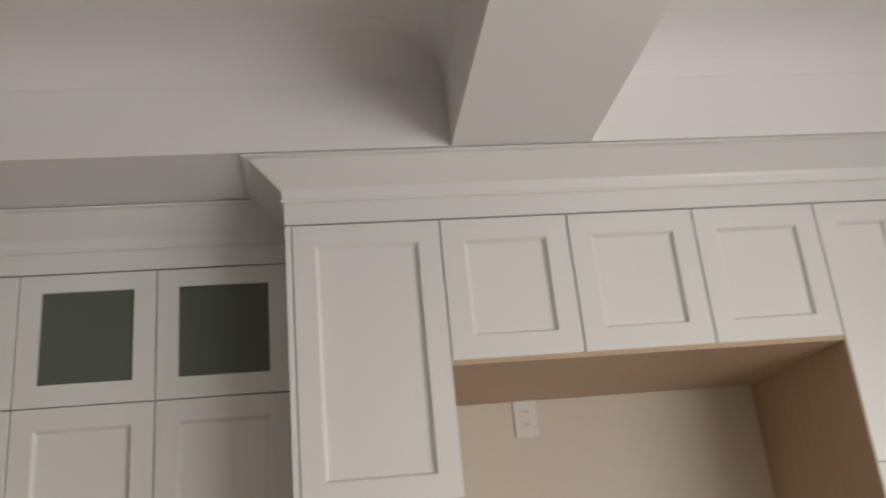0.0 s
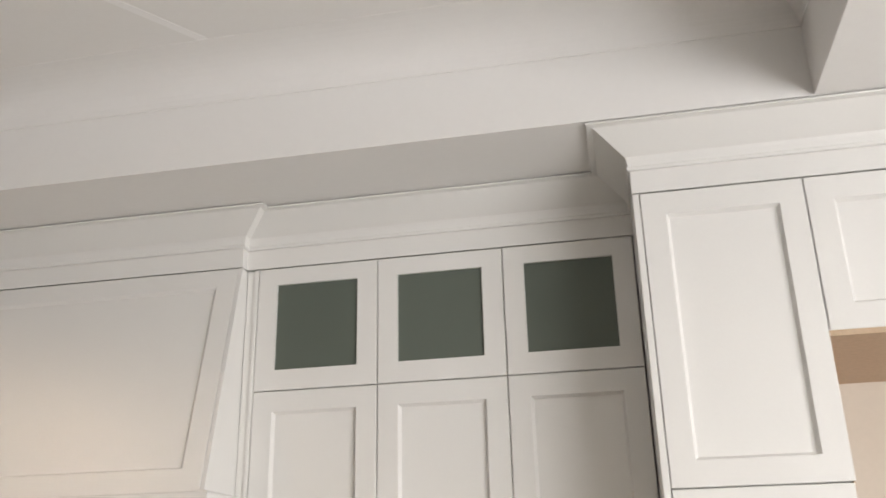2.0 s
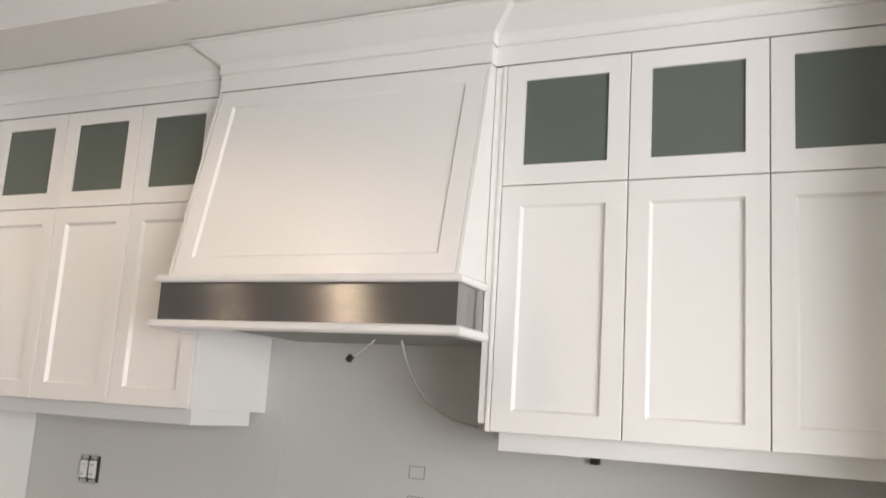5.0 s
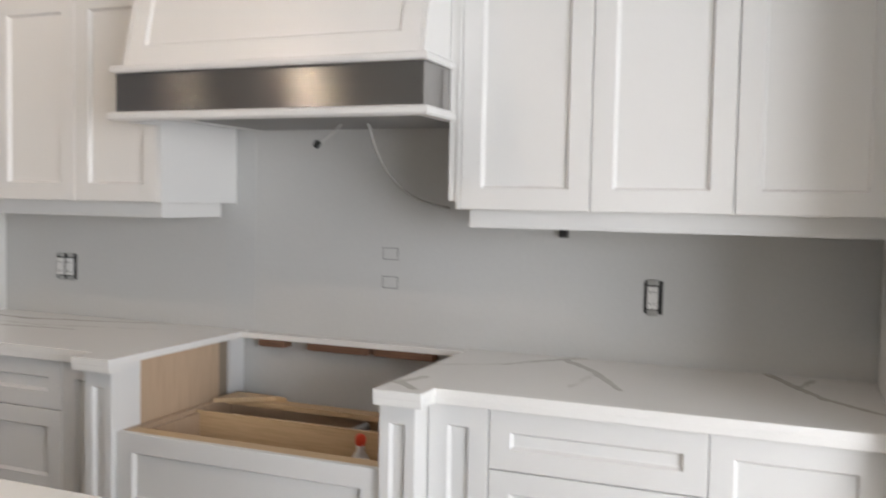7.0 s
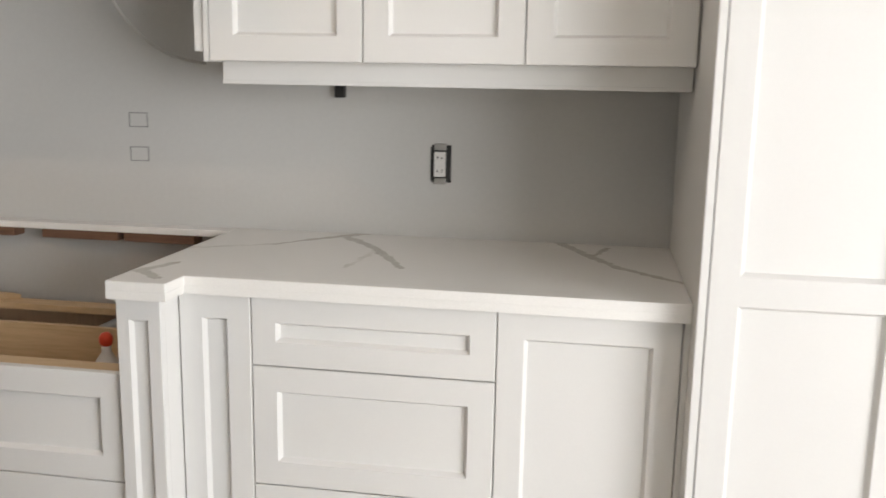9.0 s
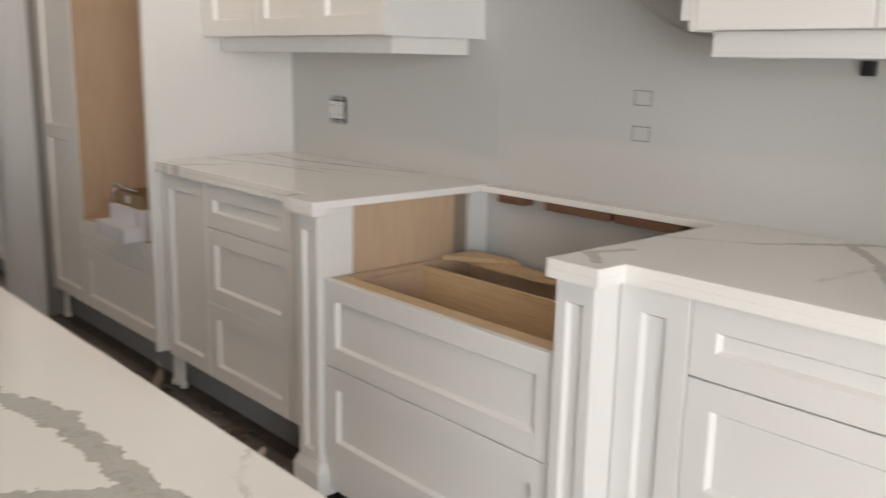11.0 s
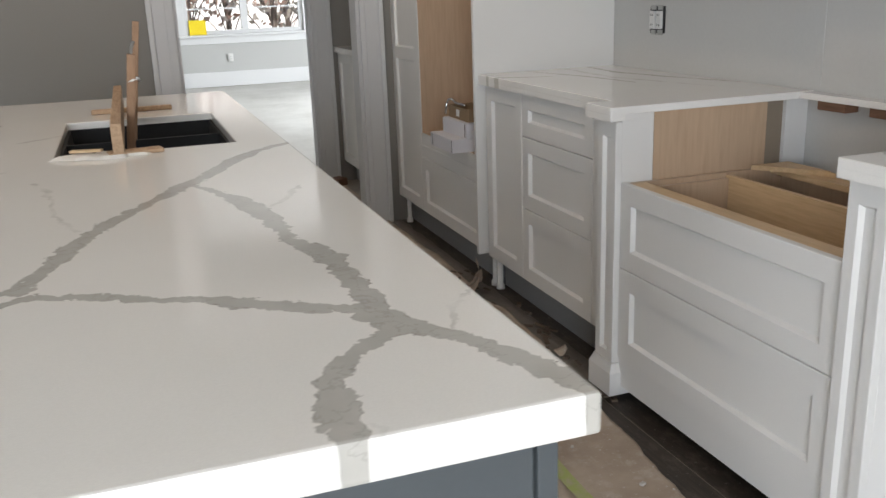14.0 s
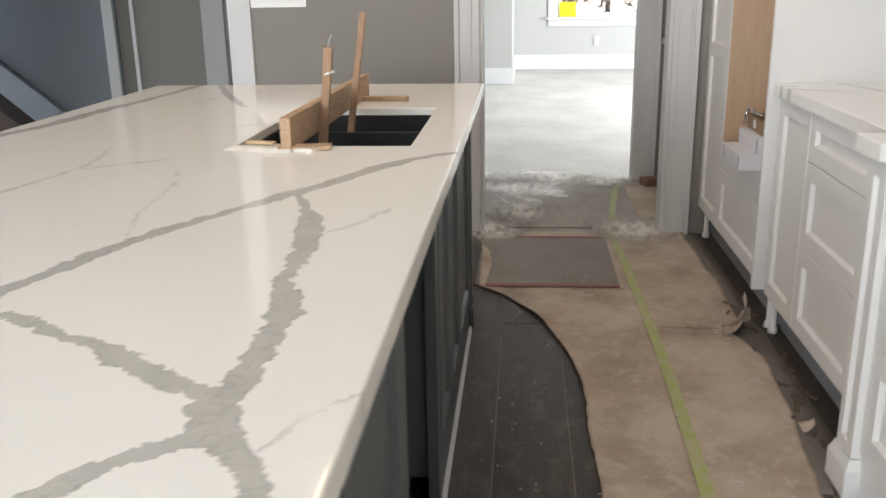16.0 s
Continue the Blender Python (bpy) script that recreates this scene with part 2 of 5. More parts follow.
def dusty(name, c, dust, amount):
    m, t, p = nodes_of(name)
    a = noise_of(t, 1.6, 6, 0.65)
    b = noise_of(t, 10, 5, 0.7, (1, 2.2, 1))
    c2 = noise_of(t, 70, 3)
    col = mix(t, ramp(t, c2, [(0.35, (0, 0, 0)), (0.7, (1, 1, 1))]), shade(c, 0.8), shade(c, 1.2))
    col = mix(t, ramp(t, a, [(0.5 - amount, (0, 0, 0)), (0.75 - amount * 0.3, (0.9, 0.9, 0.9))]), col, dust)
    col = mix(t, ramp(t, b, [(0.52, (0, 0, 0)), (0.75, (0.6, 0.6, 0.6))]), col, dust)
    t.links.new(col, p.inputs["Base Color"])
    p.inputs["Roughness"].default_value = 0.7
    return m


SUBFLOOR = dusty("dusty_floor", (0.22, 0.20, 0.175), (0.42, 0.41, 0.39), 0.25)
PASSFLOOR = dusty("passage_floor_dust", (0.30, 0.27, 0.235), (0.46, 0.43, 0.39), 0.16)
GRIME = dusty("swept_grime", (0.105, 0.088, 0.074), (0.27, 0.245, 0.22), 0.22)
PLASTER = dusty("plaster_powder", (0.74, 0.73, 0.71), (0.80, 0.80, 0.79), 0.2)
LIVFLOOR = dusty("plaster_dusted_floor", (0.40, 0.385, 0.35), (0.62, 0.61, 0.58), 0.34)
GREYPAPER = dusty("grey_floor_paper", (0.20, 0.175, 0.155), (0.29, 0.27, 0.25), 0.08)


def plank_wood():
    m, t, p = nodes_of("dark_plank")
    grain = noise_of(t, 6, 6, 0.6, (1.2, 22, 1))
    scuff = noise_of(t, 9, 6, 0.72, (1, 1.8, 1))
    spots = noise_of(t, 60, 4, 0.6)
    col = ramp(t, grain, [(0.3, (0.022, 0.016, 0.012)), (0.7, (0.058, 0.043, 0.032))])
    info = add(t, "ObjectInfo")
    hsv = add(t, "HueSaturation")
    k = add(t, "MapRange")
    k.inputs[3].default_value, k.inputs[4].default_value = 0.6, 1.25
    t.links.new(info.outputs["Random"], k.inputs[0])
    t.links.new(k.outputs[0], hsv.inputs["Value"])
    t.links.new(col, hsv.inputs["Color"])
    col = mix(t, ramp(t, scuff, [(0.50, (0, 0, 0)), (0.74, (0.6, 0.6, 0.6))]), hsv.outputs[0], (0.17, 0.135, 0.105))
    col = mix(t, ramp(t, spots, [(0.64, (0, 0, 0)), (0.76, (0.6, 0.6, 0.6))]), col, (0.33, 0.31, 0.29))
    t.links.new(col, p.inputs["Base Color"])
    p.inputs["Roughness"].default_value = 0.5
    bump(t, p, grain, 0.15, 0.002)
    return m


PLANK = plank_wood()


def taped():
    m, t, p = nodes_of("green_tape")
    rub = noise_of(t, 24, 5, 0.7)
    t.links.new(mix(t, ramp(t, rub, [(0.40, (0, 0, 0)), (0.62, (0.8, 0.8, 0.8))]), (0.37, 0.44, 0.13), (0.46, 0.41, 0.29)), p.inputs["Base Color"])
    p.inputs["Roughness"].default_value = 0.6
    return m


TAPE = taped()


def leafy(name, stops):
    m, t, p = nodes_of(name)
    g = add(t, "NewGeometry")
    t.links.new(ramp(t, g.outputs["Random Per Island"], stops), p.inputs["Base Color"])
    p.inputs["Roughness"].default_value = 0.6
    thin = add(t, "BsdfTranslucent")
    t.links.new(p.inputs["Base Color"].links[0].from_socket, thin.inputs["Color"])
    both = add(t, "MixShader")
    t.links.new(p.outputs[0], both.inputs[1])
    t.links.new(thin.outputs[0], both.inputs[2])
    for n in t.nodes:
        if n.type == "OUTPUT_MATERIAL":
            t.links.new(both.outputs[0], n.inputs["Surface"])
    return m


# Leaf colours kept pale: the overexposed daylight outside is put into them.
LEAF_RED = leafy("autumn_leaves", [(0.0, (0.88, 0.55, 0.46)), (0.3, (0.90, 0.72, 0.65)), (0.65, (0.92, 0.88, 0.86)), (1.0, (0.86, 0.82, 0.72))])
LEAF_PALE = leafy("washed_out_leaves", [(0.0, (0.55, 0.53, 0.44)), (0.5, (0.78, 0.72, 0.64)), (1.0, (0.88, 0.82, 0.78))])
LAWN = dusty("lawn", (0.10, 0.13, 0.05), (0.30, 0.27, 0.2), 0.1)

# ---- mesh helpers ----
ORIGIN = {}


def thing(name, at, label, category, group="", kind=""):
    """An Empty at the base of a thing, which parents its parts."""
    ob = new(name)
    ob.empty_display_size = 0.1
    ob.location = at
    ORIGIN[ob.name] = Vector(at)
    return tagged(ob, label, category, group, kind)


def mesh_of(name, bm, material, origin=Vector()):
    bmesh.ops.recalc_face_normals(bm, faces=bm.faces)
    bmesh.ops.translate(bm, verts=bm.verts, vec=-origin)
    me = bpy.data.meshes.new(name)
    bm.to_mesh(me)
    bm.free()
    me.materials.append(material)
    return me


def part(name, bm, material, parent, label="", smooth=False):
    """Links a bmesh in world coordinates as one mesh object under a thing or a part."""
    o = ORIGIN[parent.name]
    me = mesh_of(name, bm, material, o)
    if smooth:
        me.shade_smooth()
    ob = new(name, me)
    ob.parent = parent
    ORIGIN[ob.name] = o
    return tagged(ob, label)


def whole(name, bm, material, label, category, group="", kind="", smooth=False):
    """A thing that is one mesh."""
    lo = [min(v.co[i] for v in bm.verts) for i in range(3)]
    hi = [max(v.co[i] for v in bm.verts) for i in range(3)]
    o = Vector(((lo[0] + hi[0]) / 2, (lo[1] + hi[1]) / 2, lo[2]))
    me = mesh_of(name, bm, material, o)
    if smooth:
        me.shade_smooth()
    ob = new(name, me)
    ob.location = o
    ORIGIN[ob.name] = o
    return tagged(ob, label, category, group, kind)


def box(x0, x1, y0, y1, z0, z1, bevel=0.0, bm=None, turn=None):
    """A box, with worn edges where bevel is given."""
    b = bmesh.new()
    bmesh.ops.create_cube(b, size=1)
    bmesh.ops.scale(b, vec=(abs(x1 - x0), abs(y1 - y0), abs(z1 - z0)), verts=b.verts)
    if bevel:
        bmesh.ops.bevel(b, geom=b.edges[:], offset=bevel, segments=2, profile=0.6, affect="EDGES")
    m = Matrix.Translation(((x0 + x1) / 2, (y0 + y1) / 2, (z0 + z1) / 2))
    bmesh.ops.transform(b, matrix=(m @ turn) if turn else m, verts=b.verts)
    if bm is None:
        return b
    me = bpy.data.meshes.new("tmp")
    b.to_mesh(me)
    b.free()
    bm.from_mesh(me)
    bpy.data.meshes.remove(me)
    return bm


def boxes(*rows, bevel=0.0):
    bm = bmesh.new()
    for r in rows:
        box(*r, bevel=bevel, bm=bm)
    return bm


def tube(points, radius, sides=8):
    """A round cable or rod along points."""
    bm = bmesh.new()
    pts = [Vector(p) for p in points]
    rings = []
    for i, q in enumerate(pts):
        d = (pts[min(i + 1, len(pts) - 1)] - pts[max(i - 1, 0)]).normalized()
        a = d.orthogonal().normalized() if not rings else (last - d * last.dot(d)).normalized()
        last = a
        b = d.cross(a)
        rings.append([bm.verts.new(q + radius * (math.cos(k) * a + math.sin(k) * b)) for k in np.linspace(0, 2 * math.pi, sides, endpoint=False)])
    for r, s in zip(rings, rings[1:]):
        for i in range(sides):
            bm.faces.new((r[i], r[(i + 1) % sides], s[(i + 1) % sides], s[i]))
    bm.faces.new(rings[0])
    bm.faces.new(rings[-1])
    return bm


def lathe(profile, at, sides=24):
    """A turned shape from (radius, height) pairs."""
    bm = bmesh.new()
    rings = [[bm.verts.new((at[0] + r * math.cos(k), at[1] + r * math.sin(k), at[2] + h)) for k in np.linspace(0, 2 * math.pi, sides, endpoint=False)] for r, h in profile]
    for r, s in zip(rings, rings[1:]):
        for i in range(sides):
            bm.faces.new((r[i], r[(i + 1) % sides], s[(i + 1) % sides], s[i]))
    bm.faces.new(rings[0])
    bm.faces.new(rings[-1])
    return bm


def sweep(profile, path):
    """A moulding: (out, z) profile carried along a mitred plan polyline; out lies to the right of the way walked."""
    bm = bmesh.new()
    pts = [Vector((x, y)) for x, y in path]
    rings = []
    for i, q in enumerate(pts):
        ways = [(b - a).normalized() for a, b in ((pts[i - 1], q) if i else (q, pts[1]), (q, pts[i + 1]) if i + 1 < len(pts) else (pts[i - 1], q))]
        n = [Vector((w.y, -w.x)) for w in ways]
        mitre = (n[0] + n[1]) / max(0.2, 1 + n[0].dot(n[1]))
        rings.append([bm.verts.new((q.x + mitre.x * o, q.y + mitre.y * o, z)) for o, z in profile])
    k = len(profile)
    for r, s in zip(rings, rings[1:]):
        for j in range(k):
            bm.faces.new((r[j], r[(j + 1) % k], s[(j + 1) % k], s[j]))
    bm.faces.new(rings[0])
    bm.faces.new(rings[-1])
    return bm


def ring_face(bm, outer, inner):
    for i in range(4):
        bm.faces.new((outer[i], outer[(i + 1) % 4], inner[(i + 1) % 4], inner[i]))


def facing(x, y, z, turn=0.0):
    """The place of a front: local x runs along it, local -y looks out of it."""
    return pose(x, y, z, 0, 0, turn)


def shaker(parent, name, m, w, h, rail=0.058, thick=0.02, recess=0.0135, label="", mid=None, panel=CAB, frame_mat=CAB, rails=None):
    """A framed front of width w and height h with a recessed flat panel (or two, parted by a middle rail)."""
    bm = bmesh.new()
    e = 0.0018
    top, bottom = rails or (rail, rail)
    bays = [(bottom, h - top)] if mid is None else [(bottom, mid[0]), (mid[1], h - top)]

    def quad(x0, x1, z0, z1, y):
        return [bm.verts.new(m @ Vector(c)) for c in ((x0, y, z0), (x1, y, z0), (x1, y, z1), (x0, y, z1))]
    back = quad(0, w, 0, h, thick)
    side = quad(0, w, 0, h, e)
    face = quad(e, w - e, e, h - e, 0)
    ring_face(bm, back, side)
    ring_face(bm, side, face)
    bm.faces.new(back)
    panels = []
    if mid is None:
        holes = [face]
    else:
        zc = (mid[0] + mid[1]) / 2
        a, b = [bm.verts.new(m @ Vector((x, 0, zc))) for x in (e, w - e)]
        holes = [[face[0], face[1], b, a], [a, b, face[2], face[3]]]
    for (z0, z1), outer in zip(bays, holes):
        inner = quad(rail, w - rail, z0, z1, 0)
        low = quad(rail + 0.0075, w - rail - 0.0075, z0 + 0.0075, z1 - 0.0075, recess)
        ring_face(bm, outer, inner)
        ring_face(bm, inner, low)
        panels.append((rail, w - rail, z0, z1))
    front = part(name, bm, frame_mat, parent, label)
    for x0, x1, z0, z1 in panels:
        pb = bmesh.new()
        vs = [pb.verts.new(m @ Vector(c)) for y in (recess - 0.0004, recess + 0.006) for c in ((x0 + 0.0034, y, z0 + 0.0034), (x1 - 0.0034, y, z0 + 0.0034), (x1 - 0.0034, y, z1 - 0.0034), (x0 + 0.0034, y, z1 - 0.0034))]
        ring_face(pb, vs[:4], vs[4:])
        pb.faces.new(vs[:4])
        pb.faces.new(vs[4:])
        part("panel", pb, panel, front)
    return front


# ---- the shell ----
TOP, BEAM = 2.90, 2.610
XW, XE, YS = -2.95, 4.2, -6.4


def shell(name, bm, material, label, category):
    return whole(name, bm, material, label, category, kind="structure")


shell("floor", box(-3.07, XE, YS, 0.12, -0.12, -0.012), SUBFLOOR, "dusty grey-brown subfloor of the kitchen", "floor")
shell("floor_passage", box(-4.3, -3.07, -3.9, 0.12, -0.12, -0.002), PASSFLOOR, "dusty floor of the servery passage", "floor")
shell("floor_living", box(-12.0, -4.3, -4.5, 3.2, -0.12, -0.004), LIVFLOOR, "pale plaster-dusted living room floor", "floor")
shell("floor_hall", box(-8.0, -3.07, -8.2, -3.9, -0.12, -0.003), SUBFLOOR, "dusty floor of the stair hall", "floor")
shell("ceiling", box(-12.2, XE, -8.3, 3.3, TOP, TOP + 0.15), CEIL, "flat white painted ceiling", "ceiling")
shell("soffit", box(XW, XE, -0.794, 0, BEAM, TOP), CEIL, "white drywall soffit above the cabinets", "soffit")
shell("ceiling_beam", box(2.063, 2.438, YS, -0.794, BEAM, TOP), CEIL, "white boxed ceiling beam of painted drywall", "beam")
COVE = [(0, 2.800), (0.003, 2.800)] + [(0.003 + 0.150 * (1 - math.cos(a)), 2.803 + 0.095 * math.sin(a)) for a in np.linspace(0.05, math.pi / 2, 12)] + [(0.155, 2.8995), (0, 2.8995)]
shell("trim_cove_middle", sweep(COVE, [(XW, -0.794), (2.063, -0.794), (2.063, YS)]), CEIL, "white coved ceiling moulding round the coffer", "moulding")
shell("trim_cove_east", sweep(COVE, [(2.438, YS), (2.438, -0.794), (XE, -0.794)]), CEIL, "white coved ceiling moulding beside the beam", "moulding")

# Streaks of light on the ceiling, put in as thin paler strips.
STREAK = painted("bright_streak", (0.845, 0.835, 0.83), 0.6, 0.01, 60, 0.05)
for x0, y0, x1, y1 in ((0.05, -1.70, 0.60, -0.90), (-1.00, -1.65, -0.70, -0.90)):
    bm = box(-0.012, 0.012, 0, math.hypot(x1 - x0, y1 - y0), TOP - 0.0012, TOP - 0.0001)
    bm.transform(pose(x0, y0, 0, 0, 0, -math.degrees(math.atan2(x1 - x0, y1 - y0))))
    shell("ceiling_streak", bm, STREAK, "streak of light put on the ceiling as a pale strip", "ceiling joint")
shell("wall_north", box(-3.07, XE + 0.1, 0.0, 0.12, -0.12, TOP), WALLW, "white primed drywall behind the counters", "wall")
# Gap cut for the added south fill; no door is known here.
shell("wall_south", boxes((-3.07, 1.05, YS - 0.12, YS, -0.12, TOP), (3.95, XE + 0.1, YS - 0.12, YS, -0.12, TOP), (1.05, 3.95, YS - 0.12, YS, 2.4, TOP)), WALLG, "plain grey painted wall", "wall")
# east wall with the wide opening of a patio door
shell("wall_east", boxes((XE, XE + 0.14, YS, -5.1, -0.12, TOP), (XE, XE + 0.14, -2.1, 0, -0.12, TOP), (XE, XE + 0.14, -5.1, -2.1, 2.4, TOP)), WALLG, "grey painted wall with a wide door opening", "wall")
# west wall: a cased passage and a wide hall opening
shell("wall_west", boxes((-3.07, XW, -0.78, 0, -0.12, TOP), (-3.07, XW, -2.87, -1.72, -0.12, TOP), (-3.07, XW, -1.72, -0.78, 2.2, TOP),
                         (-3.07, XW, -4.6, -2.87, 2.3, TOP), (-3.07, XW, YS, -4.6, -0.12, TOP)), WALLG, "warm grey painted wall with a cased opening", "wall")


def casing(name, x, y0, y1, top, depth=0.022, width=0.125, mat=PRIMER, flip=1):
    """Flat casing with a back band round an opening in a wall that runs along y."""
    t = thing(name, (x, (y0 + y1) / 2, 0), "primed white door casing with a raised back band", "door casing", kind="structure")
    for lo, hi in ((y0 - width, y0), (y1, y1 + width)):
        bm = bmesh.new()
        box(x, x + flip * depth, lo, hi, 0, top + width, 0.002, bm)
        edge = lo if lo < y0 else hi - 0.022
        box(x, x + flip * (depth + 0.012), edge - 0.001, edge + 0.023, 0, top + width + 0.002, 0.003, bm)
        for k in (0.45,):
            yy = lo + k * width
            box(x, x + flip * (depth + 0.004), yy - 0.03, yy + 0.03, 0, top, 0.002, bm)
        part("casing_side", bm, mat, t)
    part("casing_head", box(x, x + flip * depth, y0, y1, top, top + width - 0.001, 0.002), mat, t)
    return t


def jamb(name, x0, x1, y0, y1, top):
    bm = boxes((x0, x1, y0 - 0.001, y0 + 0.018, 0, top), (x0, x1, y1 - 0.018, y1 + 0.001, 0, top), (x0, x1, y0 + 0.018, y1 - 0.018, top - 0.018, top + 0.001))
    shell(name, bm, PRIMER, "primed white door jamb lining", "door jamb")


casing("trim_passage", XW, -1.72, -0.78, 2.2)
jamb("trim_passage_jamb", -3.075, XW + 0.004, -1.72, -0.78, 2.2)
shell("wall_servery", boxes((-4.3, -4.2, -0.78, 3.2, -0.12, TOP), (-4.3, -4.2, -2.5, -1.78, -0.12, TOP), (-5.1, -3.07, -2.6, -2.5, -0.12, TOP), (-4.3, -4.2, -1.78, -0.78, 2.2, TOP)), WALLG, "grey painted wall between passage and living room", "wall")
casing("trim_living", -4.2, -1.78, -0.78, 2.2)
jamb("trim_living_jamb", -4.305, -4.196, -1.78, -0.78, 2.2)
shell("wall_passage_south", box(-4.2, -3.07, -2.0, -1.88, -0.12, TOP), WALLG, "grey painted passage wall", "wall")
shell("wall_passage_north", box(-4.2, -3.07, 0.0, 0.12, -0.12, TOP), WALLG, "grey painted servery back wall", "wall")
# living room shell
WY0, WY1, WZ0, WZ1 = -1.06, 0.65, 0.74, 2.25
shell("wall_living_west", boxes((-11.95, -11.75, -4.5, WY0, -0.12, TOP), (-11.95, -11.75, WY1, 3.2, -0.12, TOP), (-11.95, -11.75, WY0, WY1, -0.12, WZ0), (-11.95, -11.75, WY0, WY1, WZ1, TOP)), LIVW, "pale grey wall with a window", "wall")
shell("wall_living_south", boxes((-12.0, -5.76, -4.6, -4.5, -0.12, TOP), (-11.75, -9.83, -4.5, -1.65, -0.12, TOP)), LIVW, "pale grey wall with a projecting corner", "wall")
# Opening out of view, made up to go with the side fill.
shell("wall_living_north", boxes((-12.0, -9.2, 3.1, 3.2, -0.12, TOP), (-6.8, -4.3, 3.1, 3.2, -0.12, TOP), (-9.2, -6.8, 3.1, 3.2, 2.3, TOP), (-9.2, -6.8, 3.1, 3.2, -0.12, 0.6)), LIVW, "pale grey wall with an added, unseen opening", "wall")
shell("baseboard_living", boxes((-11.75, -11.73, -1.65, 3.1, 0, 0.21), (-9.83, -9.81, -4.5, -1.63, 0, 0.21), (-11.73, -9.81, -1.65, -1.63, 0, 0.21), bevel=0.003), TRIM, "tall white painted baseboard", "baseboard")
w = thing("window_1", (-11.75, (WY0 + WY1) / 2, WZ0), "white framed double casement window with autumn trees outside", "window", kind="structure")
part("window_frame", boxes((-11.84, -11.78, WY0, WY0 + 0.06, WZ0, WZ1), (-11.84, -11.78, WY1 - 0.06, WY1, WZ0, WZ1), (-11.84, -11.78, WY0 + 0.06, WY1 - 0.06, WZ0, WZ0 + 0.06),
                           (-11.84, -11.78, WY0 + 0.06, WY1 - 0.06, WZ1 - 0.06, WZ1), (-11.85, -11.77, -0.255, -0.155, WZ0 + 0.06, WZ1 - 0.06), bevel=0.004), TRIM, w)
for lo, hi in ((WY0 + 0.06, -0.255), (-0.155, WY1 - 0.06)):
    for zz in (1.10, 1.45, 1.80):
        part("glazing_bar", box(-11.825, -11.80, lo, hi, zz - 0.011, zz + 0.011, 0.002), TRIM, w)
    pane = part("pane", box(-11.815, -11.81, lo, hi, WZ0 + 0.06, WZ1 - 0.06), PANE, w)
    pane.visible_shadow = False
part("window_sill", box(-11.77, -11.66, WY0 - 0.13, WY1 + 0.14, WZ0 - 0.03, WZ0, 0.005), TRIM, w)
part("window_apron", box(-11.75, -11.725, WY0 - 0.10, WY1 + 0.10, WZ0 - 0.13, WZ0 - 0.031, 0.003), TRIM, w)
part("window_casing", boxes((-11.75, -11.725, WY0 - 0.10, WY0, WZ0, WZ1 + 0.1), (-11.75, -11.725, WY1, WY1 + 0.10, WZ0, WZ1 + 0.1), (-11.75, -11.725, WY0, WY1, WZ1, WZ1 + 0.1), bevel=0.003), TRIM, w)
whole("sign_card", box(-11.765, -11.758, -1.0, -0.76, WZ0 + 0.003, WZ0 + 0.21, 0.001), YELLOW, "bright yellow card standing on the window sill", "card")


def outlet(name, m, label, category="outlet", rough_in=False, wide=1, group="outlets"):
    """A receptacle in the wall; rough_in shows the cut-out and steel ears with no cover plate."""
    t = thing(name, m.translation, label, category, group)
    if rough_in:
        for k in range(wide):
            dx = (k - (wide - 1) / 2) * 0.046
            cut = bmesh.new()
            box(dx - 0.027, dx + 0.027, -0.0022, 0.0, -0.046, 0.046, 0, cut)
            box(dx - 0.024, dx + 0.030, -0.0018, 0.0, -0.050, 0.052, 0, cut)
            cut.transform(m)
            part("cut_out", cut, BLACKP, t, "dark ragged cut-out in the drywall")
            for s in (-1, 1):
                ear = box(dx - 0.017, dx + 0.017, -0.006, -0.002, s * 0.047 - 0.009, s * 0.047 + 0.009, 0.002)
                ear.transform(m)
                part("mounting_ear", ear, GALV, t)
            dev = box(dx - 0.0155, dx + 0.0155, -0.014, -0.002, -0.034, 0.034, 0.002)
            dev.transform(m)
            body = part("receptacle", dev, WHITEP, t)
            for zz in (-0.018, 0.018):
                for xx in (-0.006, 0.006):
                    s = box(dx + xx - 0.0012, dx + xx + 0.0012, -0.0148, -0.0138, zz - 0.004, zz + 0.004)
                    s.transform(m)
                    part("slot", s, BLACKP, body)
    else:
        pl = box(-0.036 * wide, 0.036 * wide, -0.006, 0, -0.058, 0.058, 0.002)
        pl.transform(m)
        body = part("cover_plate", pl, WHITEP, t)
        for k in range(wide):
            dx = (k - (wide - 1) / 2) * 0.046
            for zz in (-0.02, 0.02) if wide == 1 else (0,):
                f = box(dx - 0.0165, dx + 0.0165, -0.0085, -0.0055, zz - (0.015 if wide == 1 else 0.033), zz + (0.015 if wide == 1 else 0.033), 0.0012)
                f.transform(m)
                face = part("socket_face" if wide == 1 else "rocker", f, WHITEP, body)
                if wide == 1:
                    for xx in (-0.006, 0.006):
                        s = box(dx + xx - 0.0013, dx + xx + 0.0013, -0.0092, -0.008, zz - 0.004, zz + 0.004)
                        s.transform(m)
                        part("slot", s, BLACKP, t)
    return t


